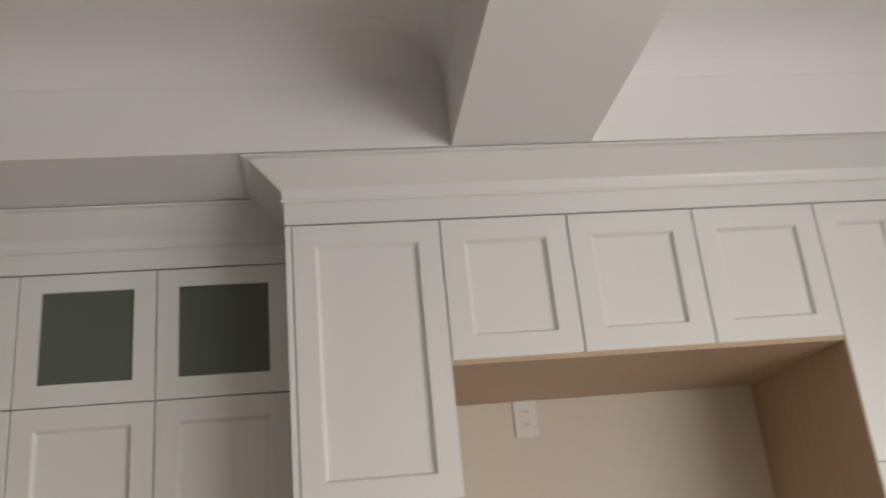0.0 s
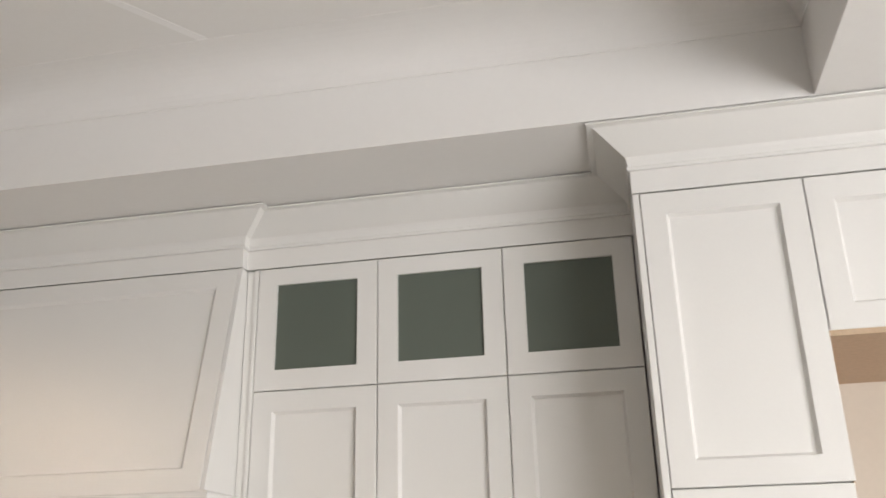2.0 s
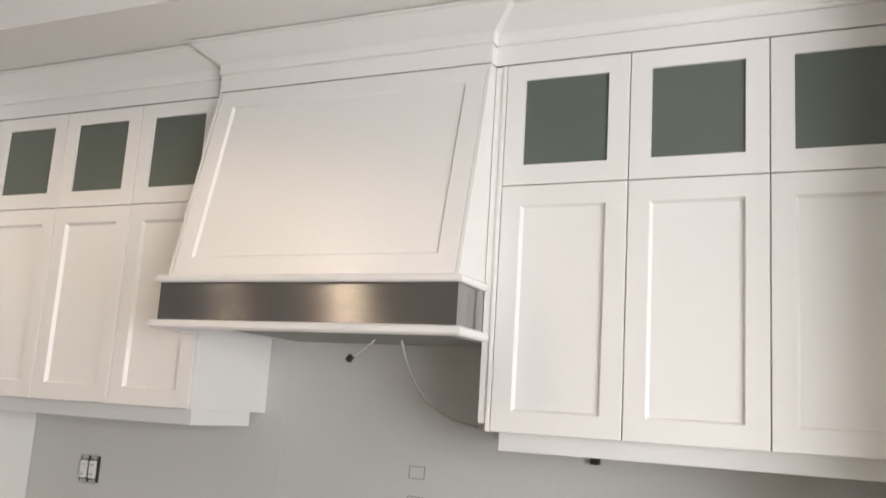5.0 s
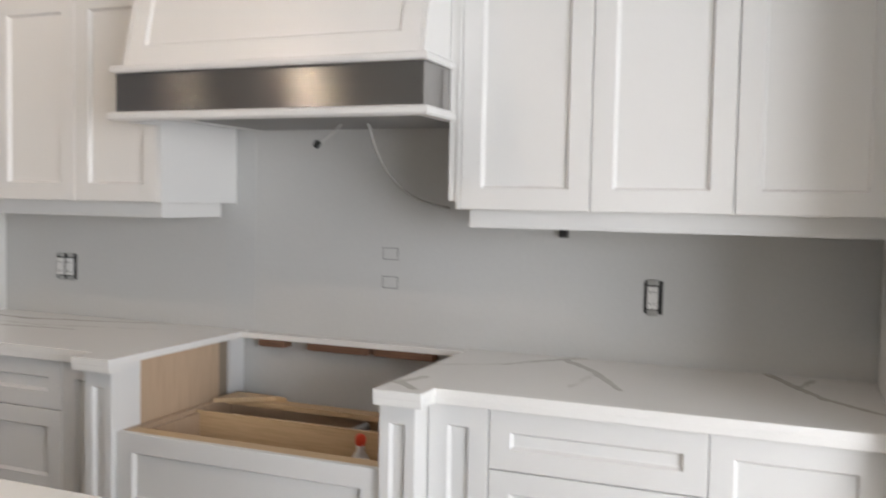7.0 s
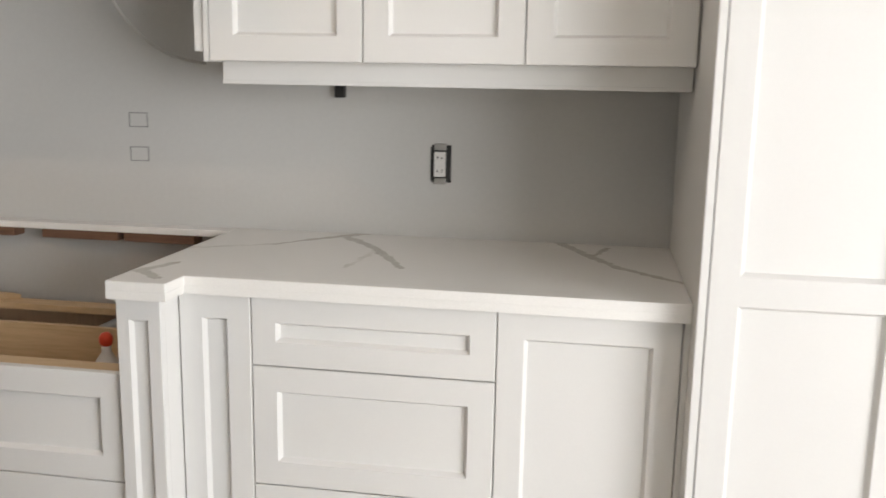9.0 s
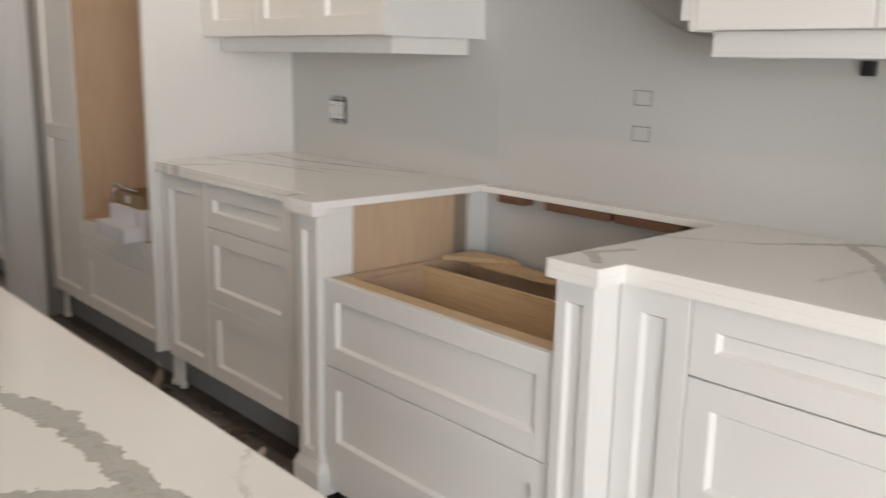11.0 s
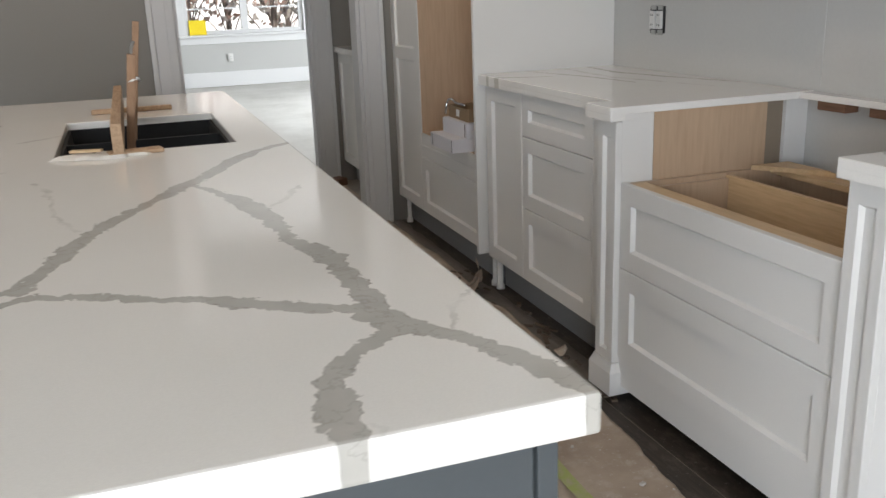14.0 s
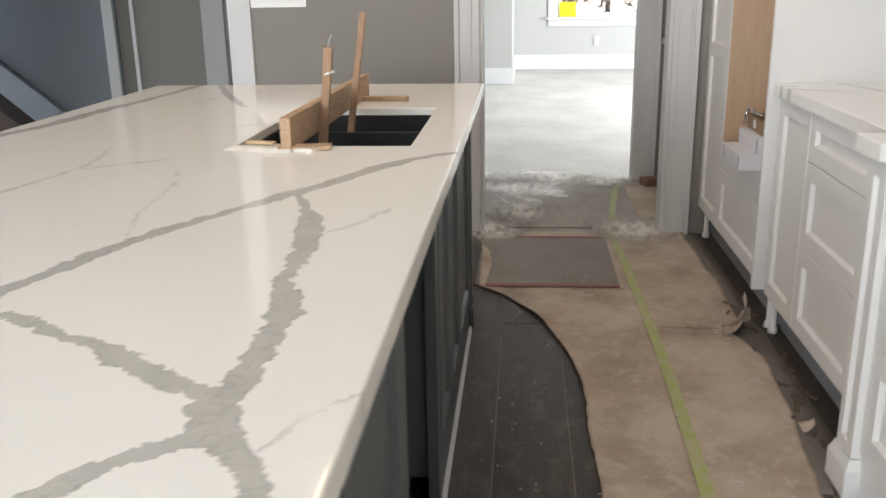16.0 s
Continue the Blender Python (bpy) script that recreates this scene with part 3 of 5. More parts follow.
outlet("wall_outlet", facing(1.001, 0, 1.118), "white receptacle in a raw cut-out, no cover plate", rough_in=True)
outlet("wall_outlet", facing(-1.328, 0, 1.109), "pair of white devices in a raw cut-out, no plate", rough_in=True, wide=2)
outlet("wall_outlet", facing(-11.728, -0.457, 0.408, 90), "white wall outlet with cover plate")
outlet("light_switch", facing(XW, -2.73, 1.218, 90), "white four-gang rocker switch plate on the grey wall", "switch", wide=4, group="switches")
for zz in (1.217, 1.119):
    bm = boxes((0.087, 0.143, -0.0012, 0, zz + 0.0185, zz + 0.021), (0.087, 0.143, -0.0012, 0, zz - 0.021, zz - 0.0185), (0.086, 0.0885, -0.0012, 0, zz - 0.021, zz + 0.021), (0.1415, 0.144, -0.0012, 0, zz - 0.021, zz + 0.021))
    whole("pencil_mark", bm, PENCIL, "pencilled rectangle marking a box on the drywall", "marking", "pencil marks")
patch = painted("patched_primer", (0.54, 0.542, 0.532), 0.75, 0.05, 70, 0.15)
whole("drywall_patch", box(-0.56, -0.43, -0.0015, 0, 0.93, 1.62), patch, "faintly bluish skim patch on the primed wall", "wall patch", kind="structure")

# ---- crown mouldings on the cabinets ----
DY, TY, HY = -0.412, -0.696, -0.444
DT = 2.4445
FRIEZE = [(-0.008, DT + 0.004), (0.0, DT + 0.004), (0.0, 2.508), (-0.008, 2.508)]
CROWN = [(-0.008, 2.5084), (0.005, 2.5084), (0.007, 2.511), (0.007, 2.517), (0.003, 2.520)] + \
        [(0.004 + 0.090 * (1 - math.cos(a)), 2.520 + 0.080 * math.sin(a)) for a in np.linspace(0.05, math.pi / 2, 11)] + [(0.098, 2.601), (0.098, 2.6055), (0.090, 2.6055), (-0.008, 2.532)]
for name, path, lab in (("crown_moulding", [(1.625, DY + 0.01), (1.625, TY), (3.62, TY)], "white coved crown moulding on the tall cabinets"),
                        ("crown_moulding", [(0.484, DY), (1.625, DY)], "white coved crown moulding on the wall cabinets"),
                        ("crown_moulding", [(-0.512, DY + 0.04), (-0.512, HY), (0.484, HY), (0.484, DY + 0.04)], "white coved crown moulding round the range hood"),
                        ("crown_moulding", [(-1.656, DY), (-0.512, DY)], "white coved crown moulding on the wall cabinets"),
                        ("crown_moulding", [(XW, -0.645), (-1.6565, -0.645), (-1.6565, DY)], "white coved crown moulding on the oven tower")):
    crown = thing(name, (*path[0], 2.4385), lab, "crown moulding", "crown mouldings")
    part("cove", sweep(CROWN, path), CAB, crown)
    part("frieze_board", sweep(FRIEZE, path), CAB, crown)

# ---- wall cabinets ----


def wall_cabinet(x0, edges, end, lab):
    """Wall cabinet with frosted glass doors over tall shaker doors and a light valance."""
    x1 = edges[-1]
    lo, hi = min(x0, edges[0]), max(x1, edges[0])
    t = thing("wall_cabinet", ((lo + hi) / 2, 0, 1.326), lab, "cabinet", "wall cabinets")
    part("body", box(lo + 0.002, hi - 0.002, DY + 0.024, 0, 1.380, DT - 0.004), CAB_IN, t)
    part("side_panel", box(end, end + 0.0125, DY, -0.001, 1.377, DT, 0.001), CAB, t)
    for a, b in zip(edges, edges[1:]):
        d = shaker(t, "door", facing(a + 0.0015, DY, 1.3785), b - a - 0.003, 2.0745 - 1.3785, label="white painted shaker door")
        gz0, gz1 = 2.0775, DT
        bm = bmesh.new()
        m = facing(a + 0.0015, DY, gz0)
        wd, hh, r = b - a - 0.003, gz1 - gz0, 0.0585

        def quad(p0, p1, q0, q1, y):
            return [bm.verts.new(m @ Vector(c)) for c in ((p0, y, q0), (p1, y, q0), (p1, y, q1), (p0, y, q1))]
        back, side, face, inner, deep = quad(0, wd, 0, hh, 0.02), quad(0, wd, 0, hh, 0.0018), quad(0.0018, wd - 0.0018, 0.0018, hh - 0.0018, 0), quad(r, wd - r, r, hh - r * 0.88, 0), quad(r, wd - r, r, hh - r * 0.88, 0.02)
        for p, q in ((back, side), (side, face), (face, inner), (inner, deep), (deep, back)):
            ring_face(bm, p, q)
        gd = part("glass_door", bm, CAB, t, "white door frame with a frosted pane")
        part("pane", box(a + 0.0015 + r, b - 0.0015 - r, DY + 0.008, DY + 0.013, gz0 + r, gz1 - r * 0.88), GLASSD, gd, "dark green-grey frosted glass")
    v0, v1 = (lo + 0.018, hi) if end == lo else (lo, hi - 0.036)
    part("valance", boxes((v0, v1, DY + 0.066, DY + 0.090, 1.326, 1.379), (v0, v1, DY + 0.063, DY + 0.066, 1.3262, 1.335), bevel=0.0012), CAB, t)
    e0, e1 = (v0, v0 + 0.02) if end == lo else (v1 - 0.02, v1)
    part("valance_return", box(e0, e1, DY + 0.090, -0.025, 1.326, 1.379, 0.001), CAB, t)
    return t


wall_cabinet(0.511, [0.524, 0.891, 1.2565, 1.622], 0.511, "white wall cabinet with three frosted glass uppers")
wall_cabinet(-1.612, [-1.612, -1.245, -0.879, -0.5275], -0.527, "white wall cabinet beside the tall panel")
whole("filler_strip", box(0.486, 0.510, DY + 0.006, -0.002, 1.40, DT, 0.001), CAB, "narrow white filler between hood and cabinet", "filler strip")
whole("filler_strip", box(-1.655, -1.6125, DY + 0.004, -0.002, 1.379, DT, 0.001), CAB, "narrow white filler beside the tall end panel", "filler strip")
whole("junction_box", box(0.708, 0.735, -0.024, -0.001, 1.292, 1.325, 0.002), BLACKP, "small dark cable clip on the wall under the cabinet", "cable clip")

# ---- range hood ----
HX0, HX1, BX0, BX1, BY = -0.512, 0.484, -0.536, 0.486, -0.592
hood = thing("range_hood", ((HX0 + HX1) / 2, 0, 1.62), "white tapered wooden range hood with a stainless band", "range hood")


def wedge(x0, x1, out):
    """A slice of the tapered hood; out: how far its face stands before the core."""
    bm = bmesh.new()
    prof = [(-0.001, 1.788), (BY + 0.022 - out, 1.788), (HY + 0.022 - out, DT), (-0.001, DT)]
    a, b = [[bm.verts.new((x, y, z)) for y, z in prof] for x in (x0, x1)]
    for i in range(4):
        bm.faces.new((a[i], a[(i + 1) % 4], b[(i + 1) % 4], b[i]))
    bm.faces.new(a)
    bm.faces.new(b)
    return bm


part("hood_body", wedge(HX0 + 0.012, HX1 - 0.012, 0.0), CAB, hood)
for x0, x1 in ((HX0, HX0 + 0.010), (HX1 - 0.010, HX1)):
    part("cheek", wedge(x0, x1, 0.022), CAB, hood)
slope = math.atan2(HY - BY, DT - 1.79)
long = math.hypot(HY - BY, DT - 1.79)
m = Matrix.Translation((HX0 + 0.0125, BY, 1.79)) @ Matrix.Rotation(-slope, 4, "X")
shaker(hood, "front_panel", m, HX1 - HX0 - 0.025, long + 0.001, rail=0.060, recess=0.008, label="sloped shaker front panel")
for zz, out, hgt in ((1.768, 0.013, 0.022), (1.624, 0.018, 0.026)):
    pr = [(-0.02, zz), (out * 0.7, zz), (out, zz + 0.006), (out, zz + hgt - 0.006), (out * 0.6, zz + hgt), (-0.02, zz + hgt)]
    part("moulding", sweep(pr, [(BX0, DY - 0.002), (BX0, BY), (BX1, BY), (BX1, -0.33)]), CAB, hood)
    part("moulding_back", box(BX1 - 0.02, BX1, -0.33, -0.002, zz + 0.002, zz + hgt - 0.002), CAB, hood)
part("steel_band", box(BX0 + 0.001, BX1 - 0.001, BY, BY + 0.02, 1.6505, 1.7675), STEEL, hood, "brushed stainless steel band")
for xx, back in ((BX0 + 0.001, DY - 0.003), (BX1 - 0.02, -0.01)):
    part("steel_return", box(xx, xx + 0.019, BY + 0.0205, back, 1.6505, 1.7675), STEEL, hood, "brushed stainless steel return")
part("underside", box(HX0 + 0.022, HX1 - 0.022, BY + 0.022, -0.002, 1.645, 1.66), CAB_IN, hood)
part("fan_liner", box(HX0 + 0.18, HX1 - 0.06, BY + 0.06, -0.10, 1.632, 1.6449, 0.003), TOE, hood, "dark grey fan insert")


def bend(p, c, q, n=16):
    p, c, q = Vector(p), Vector(c), Vector(q)
    return [(1 - k) ** 2 * p + 2 * k * (1 - k) * c + k * k * q for k in np.linspace(0, 1, n)]


whole("loose_cable", tube(bend((0.165, -0.28, 1.64), (0.10, -0.03, 1.40), (0.33, -0.006, 1.378)), 0.004), CABLE, "thin grey cable hanging from the hood to the wall", "cable", smooth=True)
cord = thing("power_cord", (0.0, -0.3, 1.56), "short grey cord with a black plug under the hood", "cord")
part("cord", tube(bend((0.08, -0.28, 1.64), (0.06, -0.29, 1.61), (0.005, -0.30, 1.575)), 0.0035), CABLE, cord, smooth=True)
part("plug", box(-0.010, 0.007, -0.309, -0.291, 1.558, 1.582, 0.003, turn=Matrix.Rotation(radians(35), 4, "Y")), BLACKP, cord, "black plug")

# ---- tall cabinets and fridge alcove ----
tall = thing("tall_cabinet", (1.82, 0, 0), "tall white shaker cabinet beside the fridge alcove", "cabinet", "tall cabinets")
part("body", box(1.646, 2.018, TY + 0.023, -0.001, 0.10, DT - 0.004), CAB_IN, tall)
part("side_panel", box(1.625, 1.6405, TY, -0.001, 0.02, DT, 0.001), CAB, tall)
part("inner_gable", box(2.0185, 2.022, TY + 0.003, -0.12, 0.10, 2.064), MAPLE, tall)
shaker(tall, "door", facing(1.6425, TY, 1.7375), 0.381, DT - 1.7375, rail=0.058)
shaker(tall, "door", facing(1.6425, TY, 0.12), 0.378, 1.7345 - 0.12, rail=0.055, mid=(0.812, 0.869))
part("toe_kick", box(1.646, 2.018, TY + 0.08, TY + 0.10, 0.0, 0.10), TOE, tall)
over = thing("fridge_cabinet", (2.55, 0, 2.054), "white three-door cabinet bridging the empty fridge alcove", "cabinet")
part("body", box(2.024, 3.072, TY + 0.023, -0.12, 2.0672, DT - 0.004), CAB_IN, over)
part("bottom_panel", box(2.024, 3.072, TY + 0.002, -0.121, 2.054, 2.0668), MAPLE, over, "maple veneer underside")
for a, b in ((2.0265, 2.3675), (2.3705, 2.719), (2.722, 3.074)):
    shaker(over, "door", facing(a, TY, 2.067), b - a - 0.001, DT - 2.067, rail=0.060)
right = thing("tall_cabinet", (3.34, 0, 0), "tall white shaker cabinet with a maple gable", "cabinet", "tall cabinets")
part("body", box(3.094, 3.58, TY + 0.023, -0.001, 0.10, DT - 0.004), CAB_IN, right)
part("gable", box(3.074, 3.093, TY + 0.002, -0.121, 0.02, 2.066), MAPLE, right, "bare maple veneer gable")
for a in (3.0765, 3.338):
    shaker(right, "door", facing(a, TY, 1.7375), 0.258, DT - 1.7375)
    shaker(right, "door", facing(a, TY, 0.12), 0.258, 1.7345 - 0.12)
part("side_panel", box(3.598, 3.616, TY, -0.001, 0.02, DT), CAB, right)
alc = painted("alcove_primer", (0.66, 0.60, 0.53), 0.8, 0.04, 70, 0.1)
shell("wall_alcove", box(2.023, 3.073, -0.12, -0.001, 0, 2.5), alc, "beige primed drywall at the back of the alcove", "wall")
outlet("wall_outlet", facing(2.318, -0.12, 2.000), "white outlet high in the fridge alcove")

# ---- base cabinets ----
FY, PY = -0.605, -0.685


def body_and_toe(t, x0, x1):
    part("body", box(x0 + 0.001, x1 - 0.001, FY + 0.023, -0.02, 0.14, 0.8925), CAB_IN, t)
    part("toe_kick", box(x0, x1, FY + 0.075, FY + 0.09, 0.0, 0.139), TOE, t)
    for xx in (x0 + 0.05, x1 - 0.05):
        part("leg", lathe([(0.016, 0.0), (0.016, 0.02), (0.011, 0.03), (0.011, 0.139)], (xx, FY + 0.14, 0.0), 12), WHITEP, t, smooth=True)


bd = thing("base_cabinet", (0.96, 0, 0), "white three-drawer base cabinet under quartz", "cabinet", "base cabinets")
body_and_toe(bd, 0.690, 1.233)
for z0, z1, rl in ((0.716, 0.870, 0.055), (0.435, 0.713, 0.056), (0.145, 0.432, 0.056)):
    shaker(bd, "drawer_front", facing(0.6915, FY, z0), 0.5405, z1 - z0, rail=rl)
bc = thing("base_cabinet", (1.42, 0, 0), "white single-door base cabinet beside the tall cabinet", "cabinet", "base cabinets")
body_and_toe(bc, 1.233, 1.628)
shaker(bc, "door", facing(1.2345, FY, 0.145), 0.376, 0.725, rail=0.056)
part("filler", box(1.6125, 1.628, FY, FY + 0.02, 0.145, 0.870, 0.001), CAB, bc)
bp = thing("base_cabinet", (0.60, 0, 0), "narrow white pull-out cabinet with one tall panel", "cabinet", "base cabinets")
part("body", box(0.530, 0.689, FY + 0.023, -0.02, 0.14, 0.8925), CAB_IN, bp)
shaker(bp, "door", facing(0.5225, FY, 0.145), 0.166, 0.725, rail=0.053)
part("toe_kick", box(0.53, 0.689, FY + 0.075, FY + 0.09, 0.0, 0.139), TOE, bp)

lb = thing("base_cabinet", (-1.47, 0, 0), "narrow white single-door base cabinet under quartz", "cabinet", "base cabinets")
body_and_toe(lb, -1.64, -1.29)
shaker(lb, "door", facing(-1.6385, FY, 0.145), 0.345, 0.725, rail=0.056)
ld = thing("base_cabinet", (-1.0, 0, 0), "white three-drawer base cabinet beside the range", "cabinet", "base cabinets")
body_and_toe(ld, -1.29, -0.745)
for z0, z1 in ((0.712, 0.870), (0.436, 0.709), (0.145, 0.433)):
    shaker(ld, "drawer_front", facing(-1.2885, FY, z0), 0.542, z1 - z0, rail=0.055)
lf = thing("base_cabinet", (-0.66, 0, 0), "narrow white filler cabinet beside the pilaster", "cabinet", "base cabinets")
part("body", box(-0.744, -0.592, FY + 0.023, -0.02, 0.14, 0.8925), CAB_IN, lf)
shaker(lf, "door", facing(-0.7435, FY, 0.145), 0.158, 0.725, rail=0.053)
part("toe_kick", box(-0.744, -0.592, FY + 0.075, FY + 0.09, 0.0, 0.139), TOE, lf)


def pilaster(x0, x1, lab):
    """A square post with a sunk front panel and a stepped plinth."""
    t = thing("pilaster", ((x0 + x1) / 2, PY, 0), lab, "pilaster", "pilasters")
    part("shaft", box(x0, x1, PY + 0.0205, -0.56, 0.02, 0.8745, 0.001), CAB, t)
    part("shaft_top", box(x0, x1, PY + 0.0215, -0.56, 0.8746, 0.8925), CAB, t)
    shaker(t, "front_panel", facing(x0, PY, 0.125), x1 - x0, 0.745, rail=0.029, rails=(0.045, 0.03), recess=0.011)
    pl = [(-0.01, 0.02), (0.014, 0.02), (0.014, 0.095), (0.010, 0.104), (0.005, 0.116), (0.003, 0.124), (-0.01, 0.124)]
    part("plinth", sweep(pl, [(x0, -0.58), (x0, PY), (x1, PY), (x1, -0.58)]), CAB, t)
    part("foot", box(x0 + 0.02, x1 - 0.02, PY + 0.03, -0.6, 0, 0.02), TOE, t)
    return t


pilaster(0.416, 0.519, "white panelled pilaster beside the open range cabinet")
pilaster(-0.572, -0.468, "white panelled pilaster with a stepped plinth")

# the open range cabinet
rg = thing("range_cabinet", (-0.02, 0, 0), "open-topped white two-drawer cabinet awaiting a range", "cabinet", "base cabinets")
RX0, RX1, RY = -0.467, 0.415, -0.667
shaker(rg, "drawer_front", facing(RX0 + 0.001, RY, 0.436), RX1 - RX0 - 0.002, 0.692 - 0.436, rail=0.058)
shaker(rg, "drawer_front", facing(RX0 + 0.001, RY, 0.146), RX1 - RX0 - 0.002, 0.433 - 0.146, rail=0.062)
part("plinth", box(RX0, RX1, RY + 0.006, RY + 0.024, 0.05, 0.143, 0.001), CAB, rg)
part("side", box(RX0 + 0.001, RX0 + 0.019, RY + 0.022, -0.09, 0.12, 0.690), MAPLE, rg)
part("side", box(RX1 - 0.019, RX1 - 0.001, RY + 0.022, -0.09, 0.12, 0.690), MAPLE, rg)
part("bottom", box(RX0 + 0.02, RX1 - 0.02, RY + 0.022, -0.09, 0.12, 0.138), MAPLE, rg)
part("front_rail", box(RX0 + 0.0195, RX1 - 0.0195, RY + 0.0215, RY + 0.075, 0.672, 0.690, 0.001), MAPLE_H, rg, "pale maple top rail")
part("back_rail", box(RX0 + 0.0195, RX1 - 0.0195, -0.15, -0.09, 0.672, 0.690, 0.001), MAPLE_H, rg)
part("back", box(RX0 + 0.0195, RX1 - 0.0195, -0.108, -0.09, 0.139, 0.671), MAPLE, rg)
part("drawer_wall", box(RX0 + 0.035, RX1 - 0.035, RY + 0.045, RY + 0.060, 0.455, 0.655, 0.001), MAPLE_H, rg)
part("drawer_wall", box(RX0 + 0.0205, RX1 - 0.0205, -0.315, -0.30, 0.455, 0.684, 0.001), MAPLE_H, rg)
for x0 in (RX0 + 0.0205, RX1 - 0.0355):
    part("drawer_wall", box(x0, x0 + 0.015, RY + 0.0605, -0.3155, 0.455, 0.676, 0.001), MAPLE, rg)
part("drawer_bottom", box(RX0 + 0.0365, RX1 - 0.0365, RY + 0.061, -0.316, 0.458, 0.47), MAPLE, rg)
# gables of the neighbours that show above it
for x0, x1, g in ((-0.486, -0.469, -0.456), (0.416, 0.433, 0.416)):
    gb = thing("cabinet_gable", ((x0 + x1) / 2, -0.35, 0.14), "bare maple cabinet gable facing the range opening", "cabinet gable", "cabinet gables")
    part("gable", box(x0, x1, -0.558, -0.16, 0.14, 0.8925), MAPLE, gb)
    # The dark recess is put in as a grey-brown strip.
    part("back_strip", box(x0 - 0.02 if x0 < 0 else x0 + 0.02, x1 - 0.02 if x0 < 0 else x1 + 0.02, -0.159, -0.085, 0.14, 0.8925), SHADED, gb, "grey-brown strip with the shade of the recess in its colour")
    part("wall_strip", box(x0 - 0.006 if x0 < 0 else x0 + 0.006, x1 - 0.006 if x0 < 0 else x1 + 0.006, -0.0845, -0.002, 0.14, 0.8925), CAB_IN, gb)
bm = bmesh.new()
lo, hi = [[bm.verts.new((x, y, z)) for x, y in ((-0.445, -0.225), (-0.27, -0.105), (-0.225, -0.105), (-0.265, -0.092), (-0.440, -0.092))] for z in (0.6905, 0.705)]
bm.faces.new(lo)
bm.faces.new(hi)
for k in range(5):
    bm.faces.new((lo[k], lo[(k + 1) % 5], hi[(k + 1) % 5], hi[k]))
whole("loose_board", bm, MAPLE_H, "three-cornered maple offcut lying across the open cabinet", "board")
bottle = thing("glue_bottle", (0.216, -0.398, 0.423), "clear bottle with a bright red cap inside the drawer", "bottle")
part("bottle_body", lathe([(0.030, -0.081), (0.034, -0.071), (0.034, 0.095), (0.026, 0.125), (0.012, 0.145), (0.012, 0.162)], (0.216, -0.398, 0.504)), WHITEP, bottle, smooth=True)
part("cap", lathe([(0.010, 0.160), (0.015, 0.165), (0.0175, 0.175), (0.0165, 0.186), (0.011, 0.194), (0.003, 0.197)], (0.216, -0.398, 0.504)), RED, bottle, "bright red cap", smooth=True)
whole("pipe_offcut", tube([(-0.10, -0.25, 0.50), (0.0, -0.22, 0.60), (0.14, -0.20, 0.67)], 0.014, 12), GALV, "grey metal pipe leaning at the back of the cabinet", "pipe", smooth=True)
whole("wood_offcut", box(0.08, 0.16, -0.50, -0.45, 0.47, 0.50, 0.002), SHIM, "small dark wood offcut in the drawer", "offcut")

# ---- quartz tops ----
CT = 0.915
VEINS_R = [[(0.60, -0.22, 0.008), (0.74, -0.05, 0.014), (0.80, 0.0, 0.014)], [(0.74, -0.05, 0.014), (0.88, -0.22, 0.015), (0.99, -0.44, 0.009)],
           [(1.33, 0.0, 0.014), (1.48, -0.30, 0.013), (1.63, -0.44, 0.010)], [(1.46, -0.05, 0.010), (1.42, -0.18, 0.008)], [(0.47, -0.5, 0.010), (0.43, -0.60, 0.013), (0.50, -0.66, 0.013)],
           [(-1.50, -0.70, 0.022), (-1.43, -0.55, 0.016), (-1.38, -0.44, 0.008)], [(-1.58, -0.70, 0.012), (-1.54, -0.58, 0.008)],
           [(-1.66, -0.13, 0.010), (-1.36, -0.16, 0.013), (-1.05, -0.09, 0.009), (-0.80, -0.02, 0.008)], [(-1.64, -0.42, 0.007), (-1.30, -0.33, 0.010), (-1.00, -0.30, 0.006)]]
FAINT_R = [[(0.39, -0.33, 0.010), (0.62, -0.21, 0.010)], [(0.88, -0.22, 0.010), (0.86, -0.47, 0.008)], [(-1.66, -0.24, 0.014), (-1.20, -0.27, 0.016), (-0.75, -0.16, 0.010)]]
STONE_R = quartz("quartz_wall_counter", VEINS_R, FAINT_R, (0.86, 0.845, 0.815), 1.15)


def slab(name, outline, z0, z1, mat, lab, cat, edge=0.003):
    """A stone slab of plan outline with eased edges."""
    bm = bmesh.new()
    n = len(outline)
    lo = [bm.verts.new((x, y, z0)) for x, y in outline]
    hi = [bm.verts.new((x, y, z1)) for x, y in outline]
    bm.faces.new(lo)
    bm.faces.new(hi)
    for i in range(n):
        bm.faces.new((lo[i], lo[(i + 1) % n], hi[(i + 1) % n], hi[i]))
    bmesh.ops.recalc_face_normals(bm, faces=bm.faces)
    bmesh.ops.bevel(bm, geom=bm.edges[:], offset=edge, segments=2, profile=0.6, affect="EDGES")
    return whole(name, bm, mat, lab, cat)


